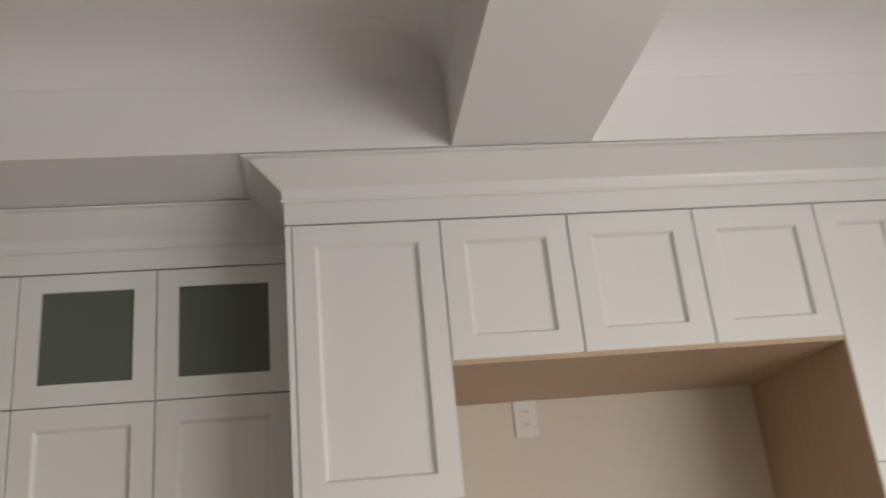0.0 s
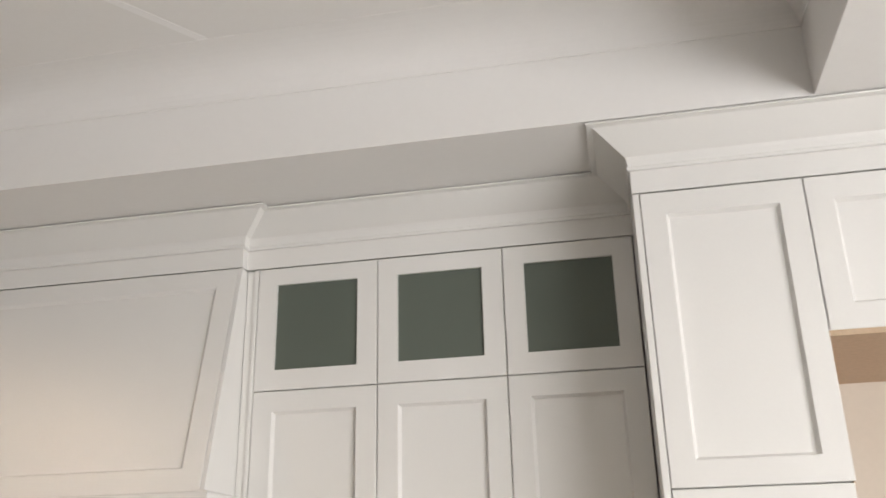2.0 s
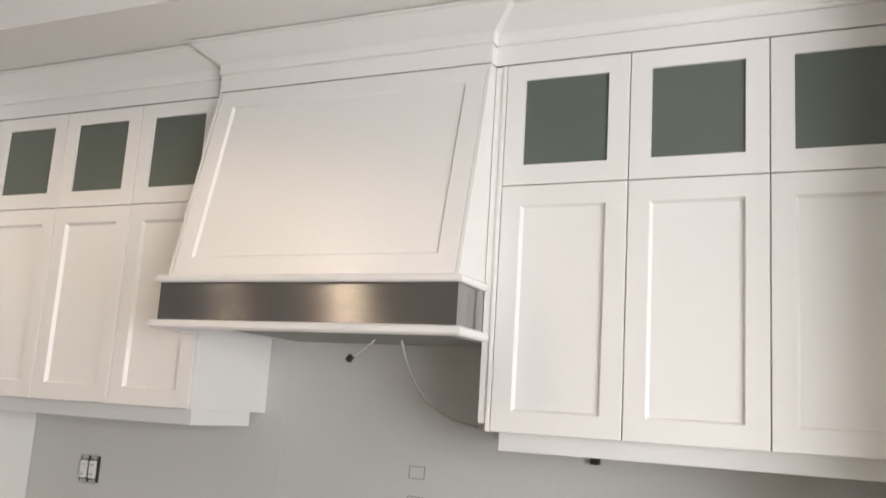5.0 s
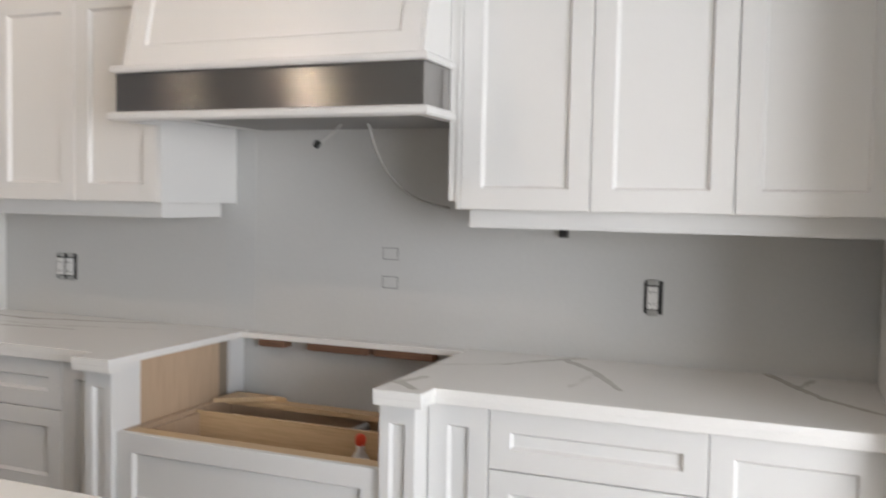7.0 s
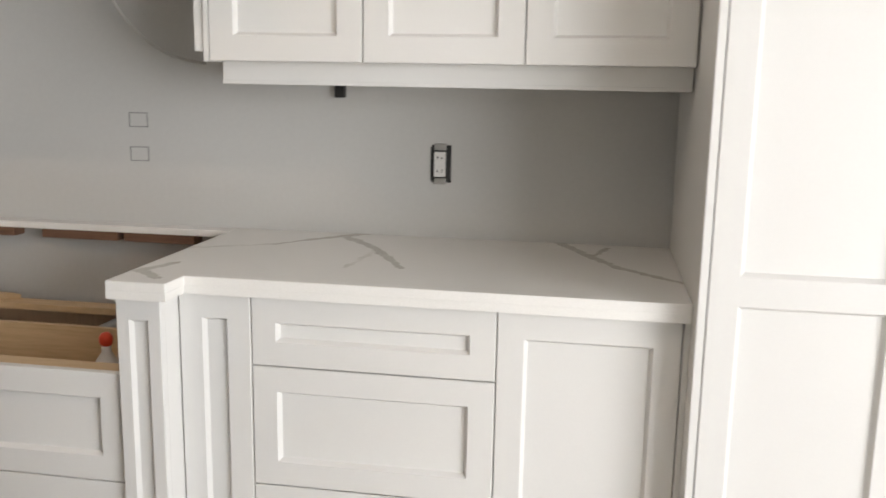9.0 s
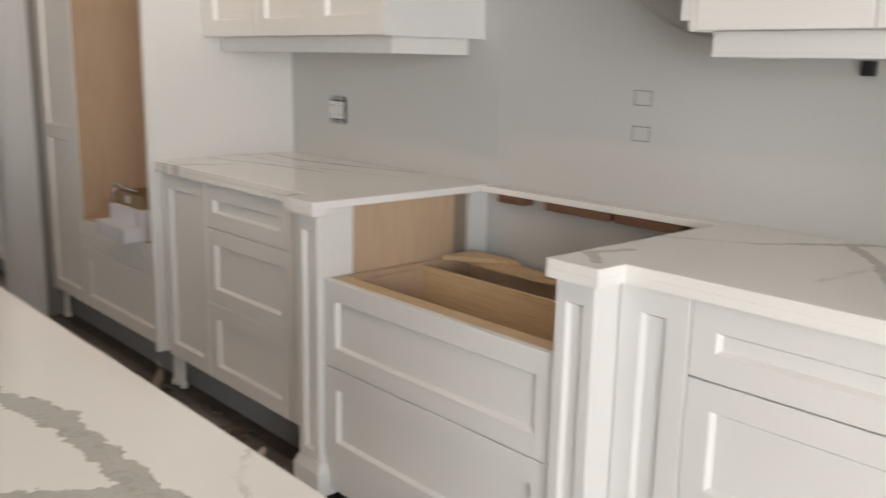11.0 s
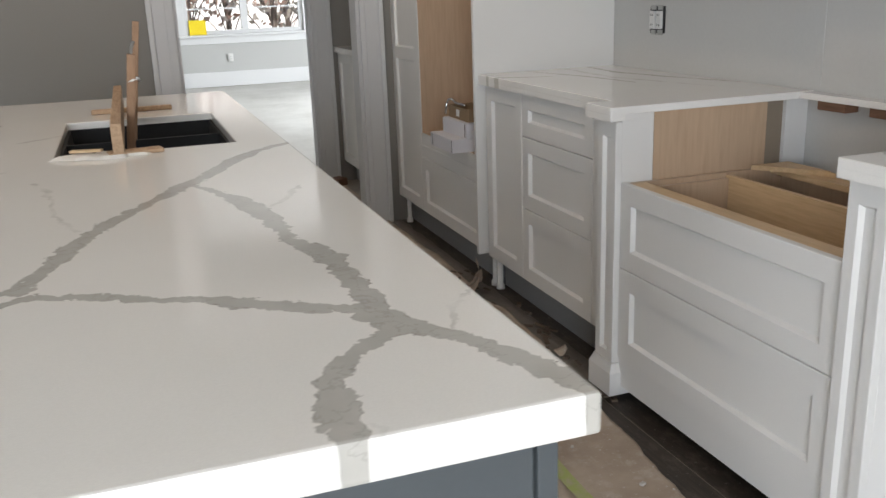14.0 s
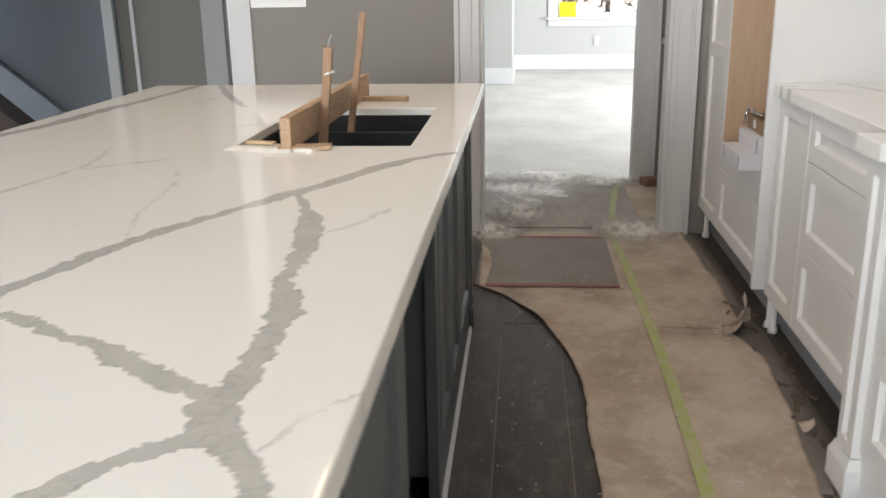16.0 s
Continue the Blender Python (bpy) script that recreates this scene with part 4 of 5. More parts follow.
def counter(outline, lip, lab):
    """A 22 mm quartz slab with a built-up front edge."""
    bm = bmesh.new()
    lo = [bm.verts.new((x, y, CT - 0.022)) for x, y in outline]
    hi = [bm.verts.new((x, y, CT)) for x, y in outline]
    n = len(outline)
    bm.faces.new(lo)
    bm.faces.new(hi)
    for i in range(n):
        bm.faces.new((lo[i], lo[(i + 1) % n], hi[(i + 1) % n], hi[i]))
    bmesh.ops.recalc_face_normals(bm, faces=bm.faces)
    bmesh.ops.bevel(bm, geom=bm.edges[:], offset=0.0025, segments=2, profile=0.6, affect="EDGES")
    t = thing("countertop", (sum(q[0] for q in outline) / n, -0.3, CT - 0.04), lab, "countertop", "countertops")
    part("slab", bm, STONE_R, t)
    for row in lip:
        part("built_up_edge", box(*row, CT - 0.040, CT - 0.0205, 0.0003), STONE_R, t)
    return t


counter([(0.411, -0.002), (0.411, -0.714), (0.547, -0.714), (0.549, -0.630), (1.624, -0.630), (1.624, -0.002)],
        ((0.4115, 0.5465, -0.7135, -0.666), (0.525, 0.5463, -0.6655, -0.605), (0.5468, 1.6235, -0.6295, -0.605)), "white quartz countertop with grey veins on base cabinets")
counter([(-1.655, -0.002), (-1.655, -0.630), (-0.599, -0.630), (-0.597, -0.714), (-0.451, -0.714), (-0.451, -0.002)],
        ((-0.5965, -0.4515, -0.7135, -0.666), (-0.5963, -0.577, -0.6655, -0.605), (-1.6545, -0.5968, -0.6295, -0.605)), "white quartz countertop beside the tall white panel")
slab("counter_strip", [(-0.4505, -0.002), (-0.4505, -0.060), (0.4105, -0.060), (0.4105, -0.002)], 0.895, CT - 0.001, STONE_R, "narrow quartz strip along the wall behind the range", "counter strip", 0.002)
for x0, x1 in ((-0.38, -0.27), (-0.18, 0.06), (0.08, 0.30)):
    whole("wood_shim", box(x0, x1, -0.052, -0.002, 0.868, 0.8945, 0.002), SHIM, "reddish wood shim under the quartz strip", "shim", "wood shims")

# ---- oven tower ----
ov = thing("oven_tower", (-2.3, 0, 0), "tall white cabinet with an empty maple oven niche", "cabinet", "tall cabinets")
TX0, TX1, SPL = -2.945, -1.679, -2.515
part("end_panel", box(-1.6775, -1.6565, -0.645, -0.001, 0.15, DT, 0.001), CAB, ov, "plain white end panel")
part("body", boxes((TX0, SPL, FY + 0.023, -0.001, 0.14, DT - 0.004), (SPL, TX1, FY + 0.023, -0.001, 0.14, 0.545), (SPL, TX1, FY + 0.023, -0.001, 1.96, DT - 0.004)), CAB_IN, ov)
part("niche_side", box(SPL, SPL + 0.018, FY + 0.004, -0.06, 0.562, 1.94), MAPLE, ov)
part("niche_side", box(TX1 - 0.018, TX1, FY + 0.004, -0.06, 0.562, 1.94), MAPLE, ov)
part("niche_back", box(SPL + 0.018, TX1 - 0.018, -0.06, -0.045, 0.562, 1.94), MAPLE, ov)
part("niche_floor", box(SPL, TX1, FY + 0.004, -0.045, 0.546, 0.5618), MAPLE, ov)
part("niche_top", box(SPL, TX1, FY + 0.004, -0.045, 1.9405, 1.958), MAPLE, ov)
part("niche_edge", boxes((SPL - 0.002, SPL + 0.019, FY - 0.001, FY + 0.0035, 0.56, 1.945), (SPL + 0.019, TX1, FY, FY + 0.0035, 0.5, 0.562)), CAB, ov)
shaker(ov, "door", facing(TX0, FY, 0.15), SPL - TX0 - 0.004, 1.71 - 0.15, rail=0.058, mid=(0.762, 0.822))
shaker(ov, "door", facing(TX0, FY, 1.713), SPL - TX0 - 0.004, DT - 1.713)
shaker(ov, "door", facing(SPL + 0.001, FY, 1.962), (TX1 - SPL) / 2 - 0.003, DT - 1.962)
shaker(ov, "door", facing((SPL + TX1) / 2 + 0.001, FY, 1.962), (TX1 - SPL) / 2 - 0.003, DT - 1.962)
shaker(ov, "drawer_front", facing(SPL + 0.001, FY, 0.15), TX1 - SPL - 0.003, 0.435 - 0.15)
part("drawer_rail", box(SPL + 0.001, TX1 - 0.002, FY, FY + 0.02, 0.438, 0.4985, 0.001), CAB, ov)
part("toe_kick", box(TX0, TX1, FY + 0.075, FY + 0.09, 0, 0.139), TOE, ov)
for xx in (-2.88, -1.655, -1.60):
    part("leg", lathe([(0.018, 0.0), (0.018, 0.02), (0.012, 0.03), (0.012, 0.149)], (xx, FY + 0.035, 0.0), 12), WHITEP, ov, smooth=True)


def carton(x0, x1, y0, y1, z0, z1, turn):
    t = thing("carton", ((x0 + x1) / 2, (y0 + y1) / 2, z0), "long white cardboard carton in the oven niche", "box", "cartons")
    r = Matrix.Rotation(radians(turn), 4, "Z")
    part("carton_body", box(x0, x1, y0, y1, z0, z1 - 0.0015, 0.002, turn=r), CARTON, t)
    for hx in (x0 + 0.03, x1 - 0.0032):
        part("seam", box(hx, hx + 0.003, y0 - 0.0006, y0 + 0.0008, z0 + 0.004, z1 - 0.004, turn=r), BLACKP, t, "dark slot in the carton front")
    part("flap", box(x0 + 0.002, x1 - 0.002, y0 + 0.002, y1 - 0.002, z1 - 0.0014, z1 + 0.001, 0.0004, turn=r), CARTON, t)
    return t


carton(-2.13, -1.845, -0.685, -0.33, 0.5625, 0.622, 0)
carton(-2.12, -1.845, -0.622, -0.30, 0.6235, 0.688, 2)
pb = thing("parts_box", (-1.98, -0.53, 0.6895), "open brown box of metal fittings on the cartons", "box")
BX, BW, BZ = -2.10, -1.86, 0.6895
part("box_body", boxes((BX, BW, -0.600, -0.596, BZ, 0.745), (BX, BW, -0.464, -0.460, BZ, 0.745), (BX, BX + 0.004, -0.596, -0.464, BZ, 0.745), (BW - 0.004, BW, -0.596, -0.464, BZ, 0.745), (BX + 0.004, BW - 0.004, -0.596, -0.464, BZ, 0.693)), BROWN, pb)
part("box_label", box(-2.00, -1.965, -0.602, -0.6002, 0.704, 0.734), WHITEP, pb, "small white label")
part("box_flap", box(-2.12, -1.86, -0.456, -0.40, 0.6895, 0.696, 0.001), BROWN, pb, "folded-out brown flap")
whole("pipe_trap", tube([(-2.125, -0.606, 0.699), (-2.125, -0.600, 0.742)] + [(-2.07 + 0.055 * math.cos(a), -0.596, 0.750 + 0.022 * math.sin(a)) for a in np.linspace(math.pi, 0.5, 8)] + [(-1.93, -0.585, 0.756)], 0.006, 10), CHROME, "bent chrome pipe leaning on the brown box", "pipe", smooth=True)
whole("leaning_strip", box(-1.83, -1.71, -0.285, -0.265, 0.5625, 1.08, 0.002, turn=Matrix.Rotation(radians(7), 4, "Y")), TRIM, "white board leaning in the oven niche", "board")

# servery cabinet beyond the passage
sv = thing("servery_cabinet", (-3.64, -0.3, 0), "white servery base cabinet in the passage niche", "cabinet", "base cabinets")
part("body", box(-4.19, -3.08, -0.60, -0.001, 0.14, 0.875), CAB_IN, sv)
for k in range(3):
    shaker(sv, "door", facing(-4.188 + k * 0.369, -0.62, 0.145), 0.365, 0.727)
part("toe_kick", box(-4.19, -3.08, -0.54, -0.52, 0, 0.139), TOE, sv)
part("worktop", box(-4.195, -3.075, -0.645, -0.002, 0.876, 0.912, 0.003), STONE_R, sv, "pale stone top")
whole("scrap_wood", box(-4.12, -4.02, -0.74, -0.66, 0.0, 0.05, 0.004, turn=Matrix.Rotation(radians(24), 4, "Z")), SHIM, "dark scrap of wood on the passage floor", "offcut")

# ---- kitchen island ----
IX0, IX1, IY0, IY1, IZ = -1.690, 1.140, -2.868, -1.645, 0.917
SX0, SX1, SY0, SY1 = -1.045, -0.425, -2.165, -1.757
VEIN_NORTH = [(0.060, -1.920, 0.022), (-0.037, -1.859, 0.017), (-0.186, -1.789, 0.020), (-0.277, -1.724, 0.012), (-0.355, -1.633, 0.013)]
VEIN_WEST = [(0.076, -1.926, 0.018), (0.205, -1.998, 0.013), (0.314, -2.053, 0.015), (0.402, -2.088, 0.018), (0.485, -2.115, 0.016), (0.556, -2.139, 0.013), (0.612, -2.150, 0.014)]
VEIN_SPLIT = [(0.601, -2.148, 0.012), (0.613, -2.183, 0.011), (0.632, -2.213, 0.008), (0.640, -2.245, 0.011), (0.700, -2.330, 0.014), (0.800, -2.420, 0.016), (0.960, -2.500, 0.014), (1.140, -2.560, 0.016)]
VEIN_LOOP = [(0.650, -2.148, 0.012), (0.655, -2.180, 0.007), (0.663, -2.216, 0.008), (0.688, -2.245, 0.011), (0.720, -2.330, 0.012)]
VEIN_MID = [(0.639, -2.143, 0.015), (0.659, -2.088, 0.012), (0.703, -2.012, 0.012), (0.738, -1.945, 0.010), (0.777, -1.898, 0.017), (0.809, -1.854, 0.014), (0.838, -1.816, 0.011), (0.849, -1.781, 0.014)]
VEIN_CREST = [(0.068, -1.896, 0.008), (0.180, -1.850, 0.011), (0.230, -1.832, 0.022), (0.300, -1.822, 0.023), (0.390, -1.806, 0.020), (0.475, -1.800, 0.012), (0.518, -1.802, 0.013), (0.580, -1.779, 0.021), (0.630, -1.768, 0.021), (0.674, -1.764, 0.018), (0.760, -1.765, 0.017)]
VEIN_EAST = [(0.760, -1.765, 0.017), (0.825, -1.766, 0.018), (0.866, -1.774, 0.025), (0.905, -1.764, 0.025), (0.936, -1.745, 0.021), (0.964, -1.714, 0.013), (1.000, -1.698, 0.017), (1.040, -1.680, 0.018), (1.080, -1.667, 0.018), (1.137, -1.651, 0.014)]
VEIN_SOUTH = [(0.930, -1.772, 0.015), (0.964, -1.812, 0.013), (1.000, -1.845, 0.013), (1.035, -1.862, 0.015), (1.062, -1.862, 0.018), (1.100, -1.868, 0.018), (1.129, -1.867, 0.016), (1.145, -1.869, 0.014)]
VEIN_FAR = [(-0.20, -2.90, 0.018), (-0.573, -2.828, 0.022), (-0.736, -2.792, 0.024), (-0.970, -2.778, 0.027), (-1.235, -2.734, 0.019), (-1.690, -2.700, 0.018)]
VEIN_FAR_B = [(-1.704, -2.632, 0.009), (-1.377, -2.495, 0.015), (-1.101, -2.353, 0.013)]
HAIRS = [[(0.950, -1.705, 0.006), (0.883, -1.683, 0.004), (0.831, -1.649, 0.003)], [(0.050, -2.459, 0.009), (-0.093, -2.425, 0.009), (-0.209, -2.412, 0.008), (-0.414, -2.454, 0.007)], [(-0.157, -2.410, 0.010), (-0.278, -2.253, 0.010)],
         [(-0.120, -2.183, 0.006), (0.052, -2.147, 0.006), (0.203, -2.131, 0.005), (0.329, -2.093, 0.005)], [(0.303, -1.793, 0.007), (0.252, -1.756, 0.006), (0.157, -1.717, 0.006)],
         [(-0.704, -2.267, 0.011), (-0.783, -2.167, 0.014)], [(-1.377, -2.495, 0.009), (-1.150, -2.540, 0.007)], [(1.140, -1.838, 0.005), (1.120, -1.842, 0.003)]]
STONE_I = quartz("quartz_island", [VEIN_NORTH, VEIN_WEST, VEIN_SPLIT, VEIN_LOOP, VEIN_MID, VEIN_CREST, VEIN_EAST, VEIN_SOUTH, VEIN_FAR, VEIN_FAR_B], HAIRS, (0.86, 0.838, 0.79))
bm = bmesh.new()
rings = []
for z in (0.877, IZ):
    o = [bm.verts.new(c) for c in ((IX0, IY0, z), (IX1, IY0, z), (IX1, IY1, z), (IX0, IY1, z))]
    i = [bm.verts.new(c) for c in ((SX0, SY0, z), (SX1, SY0, z), (SX1, SY1, z), (SX0, SY1, z))]
    ring_face(bm, o, i)
    rings.append((o, i))
for k in (0, 1):
    ring_face(bm, rings[0][k], rings[1][k])
bmesh.ops.recalc_face_normals(bm, faces=bm.faces)
sharp = [e for e in bm.edges if len(e.link_faces) == 2 and e.calc_face_angle() > 1]
bmesh.ops.bevel(bm, geom=sharp, offset=0.004, segments=2, profile=0.6, affect="EDGES")
whole("island_top", bm, STONE_I, "cream-white quartz island top with bold grey veins", "countertop")
sink = thing("sink", ((SX0 + SX1) / 2, (SY0 + SY1) / 2, 0.66), "black double-bowl composite undermount sink", "sink")
SM = -0.735
for a, b, nm in ((SX0 + 0.0125, SM - 0.012, "bowl"), (SM + 0.012, SX1 - 0.0125, "bowl")):
    bm = bmesh.new()

    def loop(inset, z):
        return [bm.verts.new(c) for c in ((a + inset, SY0 + 0.0125 + inset, z), (b - inset, SY0 + 0.0125 + inset, z), (b - inset, SY1 - 0.0125 - inset, z), (a + inset, SY1 - 0.0125 - inset, z))]
    ls = [loop(-0.011, 0.660), loop(-0.011, 0.897), loop(-0.004, 0.897), loop(0.012, 0.690), loop(0.03, 0.672)]
    for p, q in zip(ls, ls[1:]):
        ring_face(bm, p, q)
    bm.faces.new(ls[-1])
    bm.faces.new(ls[0])
    bowl = part(nm, bm, SINKB, sink)
    part("drain", lathe([(0.045, 0.0), (0.045, 0.004), (0.03, 0.002), (0.004, 0.002)], ((a + b) / 2, (SY0 + SY1) / 2, 0.6725)), CHROME, bowl, "chrome drain", smooth=True)
part("divider", box(SM - 0.007, SM + 0.007, SY0 + 0.006, SY1 - 0.006, 0.70, 0.893, 0.003), RIM, sink, "pale divider rim")

isl = thing("kitchen_island", (-0.2, -2.2, 0), "charcoal grey shaker island base with a dishwasher gap", "kitchen island")
NF = -1.695
for row in ((-1.64, -1.075, -2.55, NF - 0.022, 0.10, 0.870), (-1.075, -0.41, -2.55, NF - 0.022, 0.10, 0.655), (-0.41, -0.36, -2.55, NF - 0.022, 0.10, 0.870), (0.24, 1.06, -2.55, NF - 0.022, 0.10, 0.870), (-0.36, 0.24, -2.55, -2.48, 0.10, 0.870)):
    part("carcass", box(*row), ISLE, isl)


def isle_front(name, x0, x1, z0, z1, **kw):
    return shaker(isl, name, facing(x1 - 0.0015, NF, z0, 180), x1 - x0 - 0.003, z1 - z0, panel=ISLE, frame_mat=ISLE, **kw)


isle_front("door", 0.245, 0.655, 0.12, 0.865)
isle_front("door", 0.655, 1.065, 0.12, 0.865)
part("stile", box(0.185, 0.243, NF - 0.03, NF - 0.002, 0.0, 0.8735, 0.002), ISLE, isl)
part("stile", box(-0.405, -0.345, NF - 0.03, NF - 0.002, 0.0, 0.8735, 0.002), ISLE, isl)
isle_front("door", -0.74, -0.408, 0.12, 0.865)
isle_front("door", -1.07, -0.74, 0.12, 0.865)
isle_front("door", -1.585, -1.07, 0.12, 0.865)
part("post", box(-1.65, -1.588, -1.76, NF + 0.006, 0.0, 0.8735, 0.003), ISLE, isl)
part("foot", boxes((-1.655, -1.57, -1.765, NF + 0.012, 0.0, 0.09), (-1.655, -1.62, -1.765, NF + 0.010, 0.09, 0.12), bevel=0.002), ISLE, isl)
for row in ((-1.57, -0.41, NF - 0.02, NF - 0.004, 0.0, 0.115), (0.245, 1.065, NF - 0.02, NF - 0.004, 0.0, 0.115)):
    part("base_trim", box(*row, 0.001), ISLE, isl)
for row in ((-1.57, -0.41, NF - 0.004, NF + 0.008, 0.0, 0.018), (0.245, 1.065, NF - 0.004, NF + 0.008, 0.0, 0.018)):
    part("quarter_round", box(*row, 0.003), TRIM, isl)
for y0, y1 in ((-2.12, -1.6835), (-2.545, -2.123)):
    shaker(isl, "end_panel", facing(1.085, y0, 0.12, 90), y1 - y0, 0.745, rail=0.07, panel=ISLE, frame_mat=ISLE)
part("corner_post", box(1.067, 1.087, -1.681, -1.660, 0.0, 0.8735, 0.0015), ISLE, isl)
part("end_plinth", box(1.06, 1.09, -2.545, -1.6835, 0.0, 0.118, 0.001), ISLE, isl)
part("back_panel", box(-1.64, 1.085, -2.575, -2.552, 0.0, 0.868), ISLE, isl)
part("west_panel", box(-1.665, -1.642, -2.575, -1.768, 0.0, 0.868), ISLE, isl)

# clutter at the sink
whole("wood_offcut", box(-1.33, -0.35, -2.032, -2.008, 0.919, 0.992, 0.002, turn=Matrix.Rotation(radians(-0.6), 4, "Z")), OAK, "brown wooden board set on edge across the sink", "board")
whole("wood_stick", box(-0.607, -0.590, -2.006, -1.985, 0.70, 1.13, 0.002, turn=Matrix.Rotation(radians(-7), 4, "X") @ Matrix.Rotation(radians(3), 4, "Y")), OAKV, "splintered wooden stick standing in the sink", "stick", "sticks")
whole("wood_stick", box(-0.922, -0.906, -1.986, -1.968, 0.70, 1.20, 0.002, turn=Matrix.Rotation(radians(-8), 4, "X") @ Matrix.Rotation(radians(-4), 4, "Y")), OAKV, "long wooden stick leaning out of the sink", "stick", "sticks")
whole("stick_tape", tube([(-0.586, -1.985, 1.062), (-0.584, -1.972, 1.066), (-0.588, -1.962, 1.070), (-0.594, -1.958, 1.064)], 0.004, 6), WHITEP, "curl of white tape stuck to a wooden stick", "tape", smooth=True)
whole("wood_splinter", tube(bend((-0.587, -1.970, 1.118), (-0.580, -1.972, 1.140), (-0.586, -1.960, 1.158), 6), 0.004, 6), GALV, "grey curled splinter at the top of the stick", "splinter")
whole("wood_shim", box(-0.405, -0.385, -2.13, -2.06, IZ + 0.0105, IZ + 0.016, 0.001, turn=Matrix.Rotation(radians(-14), 4, "Z")), MAPLE_H, "splintered pale shim on the masking paper", "shim", "wood shims")
whole("wood_strip", box(-1.235, -1.205, -2.10, -1.86, IZ + 0.001, IZ + 0.014, 0.002), OAK, "thin wooden strip lying on the island", "strip")
whole("wood_shim", box(-0.40, -0.355, -2.05, -1.93, IZ + 0.001, IZ + 0.010, 0.002, turn=Matrix.Rotation(radians(9), 4, "Z")), OAK, "small wood shim beside the sink", "shim", "wood shims")
tp = bmesh.new()
random.seed(5)
loop_top, loop_low = [], []
for k in range(26):
    a = 2 * math.pi * k / 26
    r = 1 + random.uniform(-0.22, 0.22)
    loop_low.append(tp.verts.new((-0.375 + 0.045 * r * math.cos(a), -2.06 + 0.10 * r * math.sin(a), IZ + 0.0005)))
    loop_top.append(tp.verts.new((-0.375 + 0.038 * r * math.cos(a), -2.06 + 0.088 * r * math.sin(a), IZ + 0.004 + random.uniform(0, 0.005))))
for k in range(26):
    tp.faces.new((loop_low[k], loop_low[(k + 1) % 26], loop_top[(k + 1) % 26], loop_top[k]))
tp.faces.new(loop_top)
tp.faces.new(loop_low)
whole("crumpled_tape", tp, painted("masking_paper", (0.70, 0.66, 0.60), 0.7, 0.15, 40, 0.4), "crumpled pale masking paper beside the sink", "paper")

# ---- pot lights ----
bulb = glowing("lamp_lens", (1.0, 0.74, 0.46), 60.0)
# The third is unseen, added on the bearing of the hood band streak.
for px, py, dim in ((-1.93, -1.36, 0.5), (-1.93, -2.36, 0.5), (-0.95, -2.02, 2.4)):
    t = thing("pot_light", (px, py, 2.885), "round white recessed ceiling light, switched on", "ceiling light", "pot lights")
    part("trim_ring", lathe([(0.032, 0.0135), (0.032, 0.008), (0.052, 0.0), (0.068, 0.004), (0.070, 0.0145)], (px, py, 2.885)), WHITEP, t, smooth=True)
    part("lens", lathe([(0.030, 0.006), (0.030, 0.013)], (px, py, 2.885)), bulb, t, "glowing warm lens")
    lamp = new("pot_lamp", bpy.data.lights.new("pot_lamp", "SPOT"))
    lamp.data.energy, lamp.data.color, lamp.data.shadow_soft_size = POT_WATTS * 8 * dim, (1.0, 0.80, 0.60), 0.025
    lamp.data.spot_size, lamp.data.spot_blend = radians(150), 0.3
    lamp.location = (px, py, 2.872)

# ---- stair hall through the south opening ----
# The gap in the far hall wall goes with the added hall fill.
shell("wall_hall", boxes((-8.0, -7.9, -8.2, -3.9, -0.12, TOP), (-8.0, -5.2, -8.3, -8.2, -0.12, TOP), (-4.0, -3.07, -8.3, -8.2, -0.12, TOP), (-5.2, -4.0, -8.3, -8.2, 2.3, TOP)), HALLB, "slate grey painted stair hall walls", "wall")
shell("wall_hall_corner", boxes((-5.1, -5.0, -4.175, -3.87, -0.12, TOP), (-5.1, -5.0, -3.64, -2.6, -0.12, TOP), (-5.5, -5.1, -4.175, -4.10, -0.12, TOP)), WALLG, "grey painted wall end in the hall", "wall")
# Window light on this wall end is put in as paler paint.
shell("wall_hall_return", box(-5.1, -4.985, -3.869, -3.70, -0.12, TOP, 0.006), LIVW, "wall end in the hall, window light in its pale paint", "wall")
shell("wall_closet", boxes((-5.6, -5.5, -4.60, -4.10, -0.12, TOP), (-5.76, -5.70, -4.839, -4.5, -0.12, TOP)), WALLG, "grey wall beside the hall door", "wall")
shell("trim_hall_door", boxes((-5.671, -5.645, -4.94, -4.85, 0, 2.2), (-5.5, -5.48, -4.63, -4.598, 0, 2.2), bevel=0.003), TRIM, "pale hall door casing", "door casing")
shell("trim_hall_opening", boxes((XW, XW + 0.022, -2.985, -2.87, 0, 2.42), (-3.075, XW + 0.004, -2.889, -2.869, 0, 2.3), bevel=0.002), PRIMER, "primed casing at the hall opening", "door casing")
stair = thing("stair_stringer", (-6.2, -5.9, 0), "slate stair wall with a blue-grey sloping stringer", "staircase", kind="structure")
bm = bmesh.new()
for y, z in ((-5.045, 0.0), (-7.6, 2.06), (-7.6, 1.89), (-5.405, 0.0)):
    bm.verts.new((-5.62, y, z))
vs = list(bm.verts)
bm.faces.new(vs)
ex = bmesh.ops.extrude_face_region(bm, geom=bm.faces[:])
bmesh.ops.translate(bm, vec=(-0.05, 0, 0), verts=[v for v in ex["geom"] if isinstance(v, bmesh.types.BMVert)])
part("stringer", bm, painted("blue_grey_trim", (0.42, 0.47, 0.52), 0.5), stair)
part("wall_panel", box(-5.76, -5.672, -7.9, -4.842, 0.0, 2.88), HALLB, stair, "slate wall above the stair")
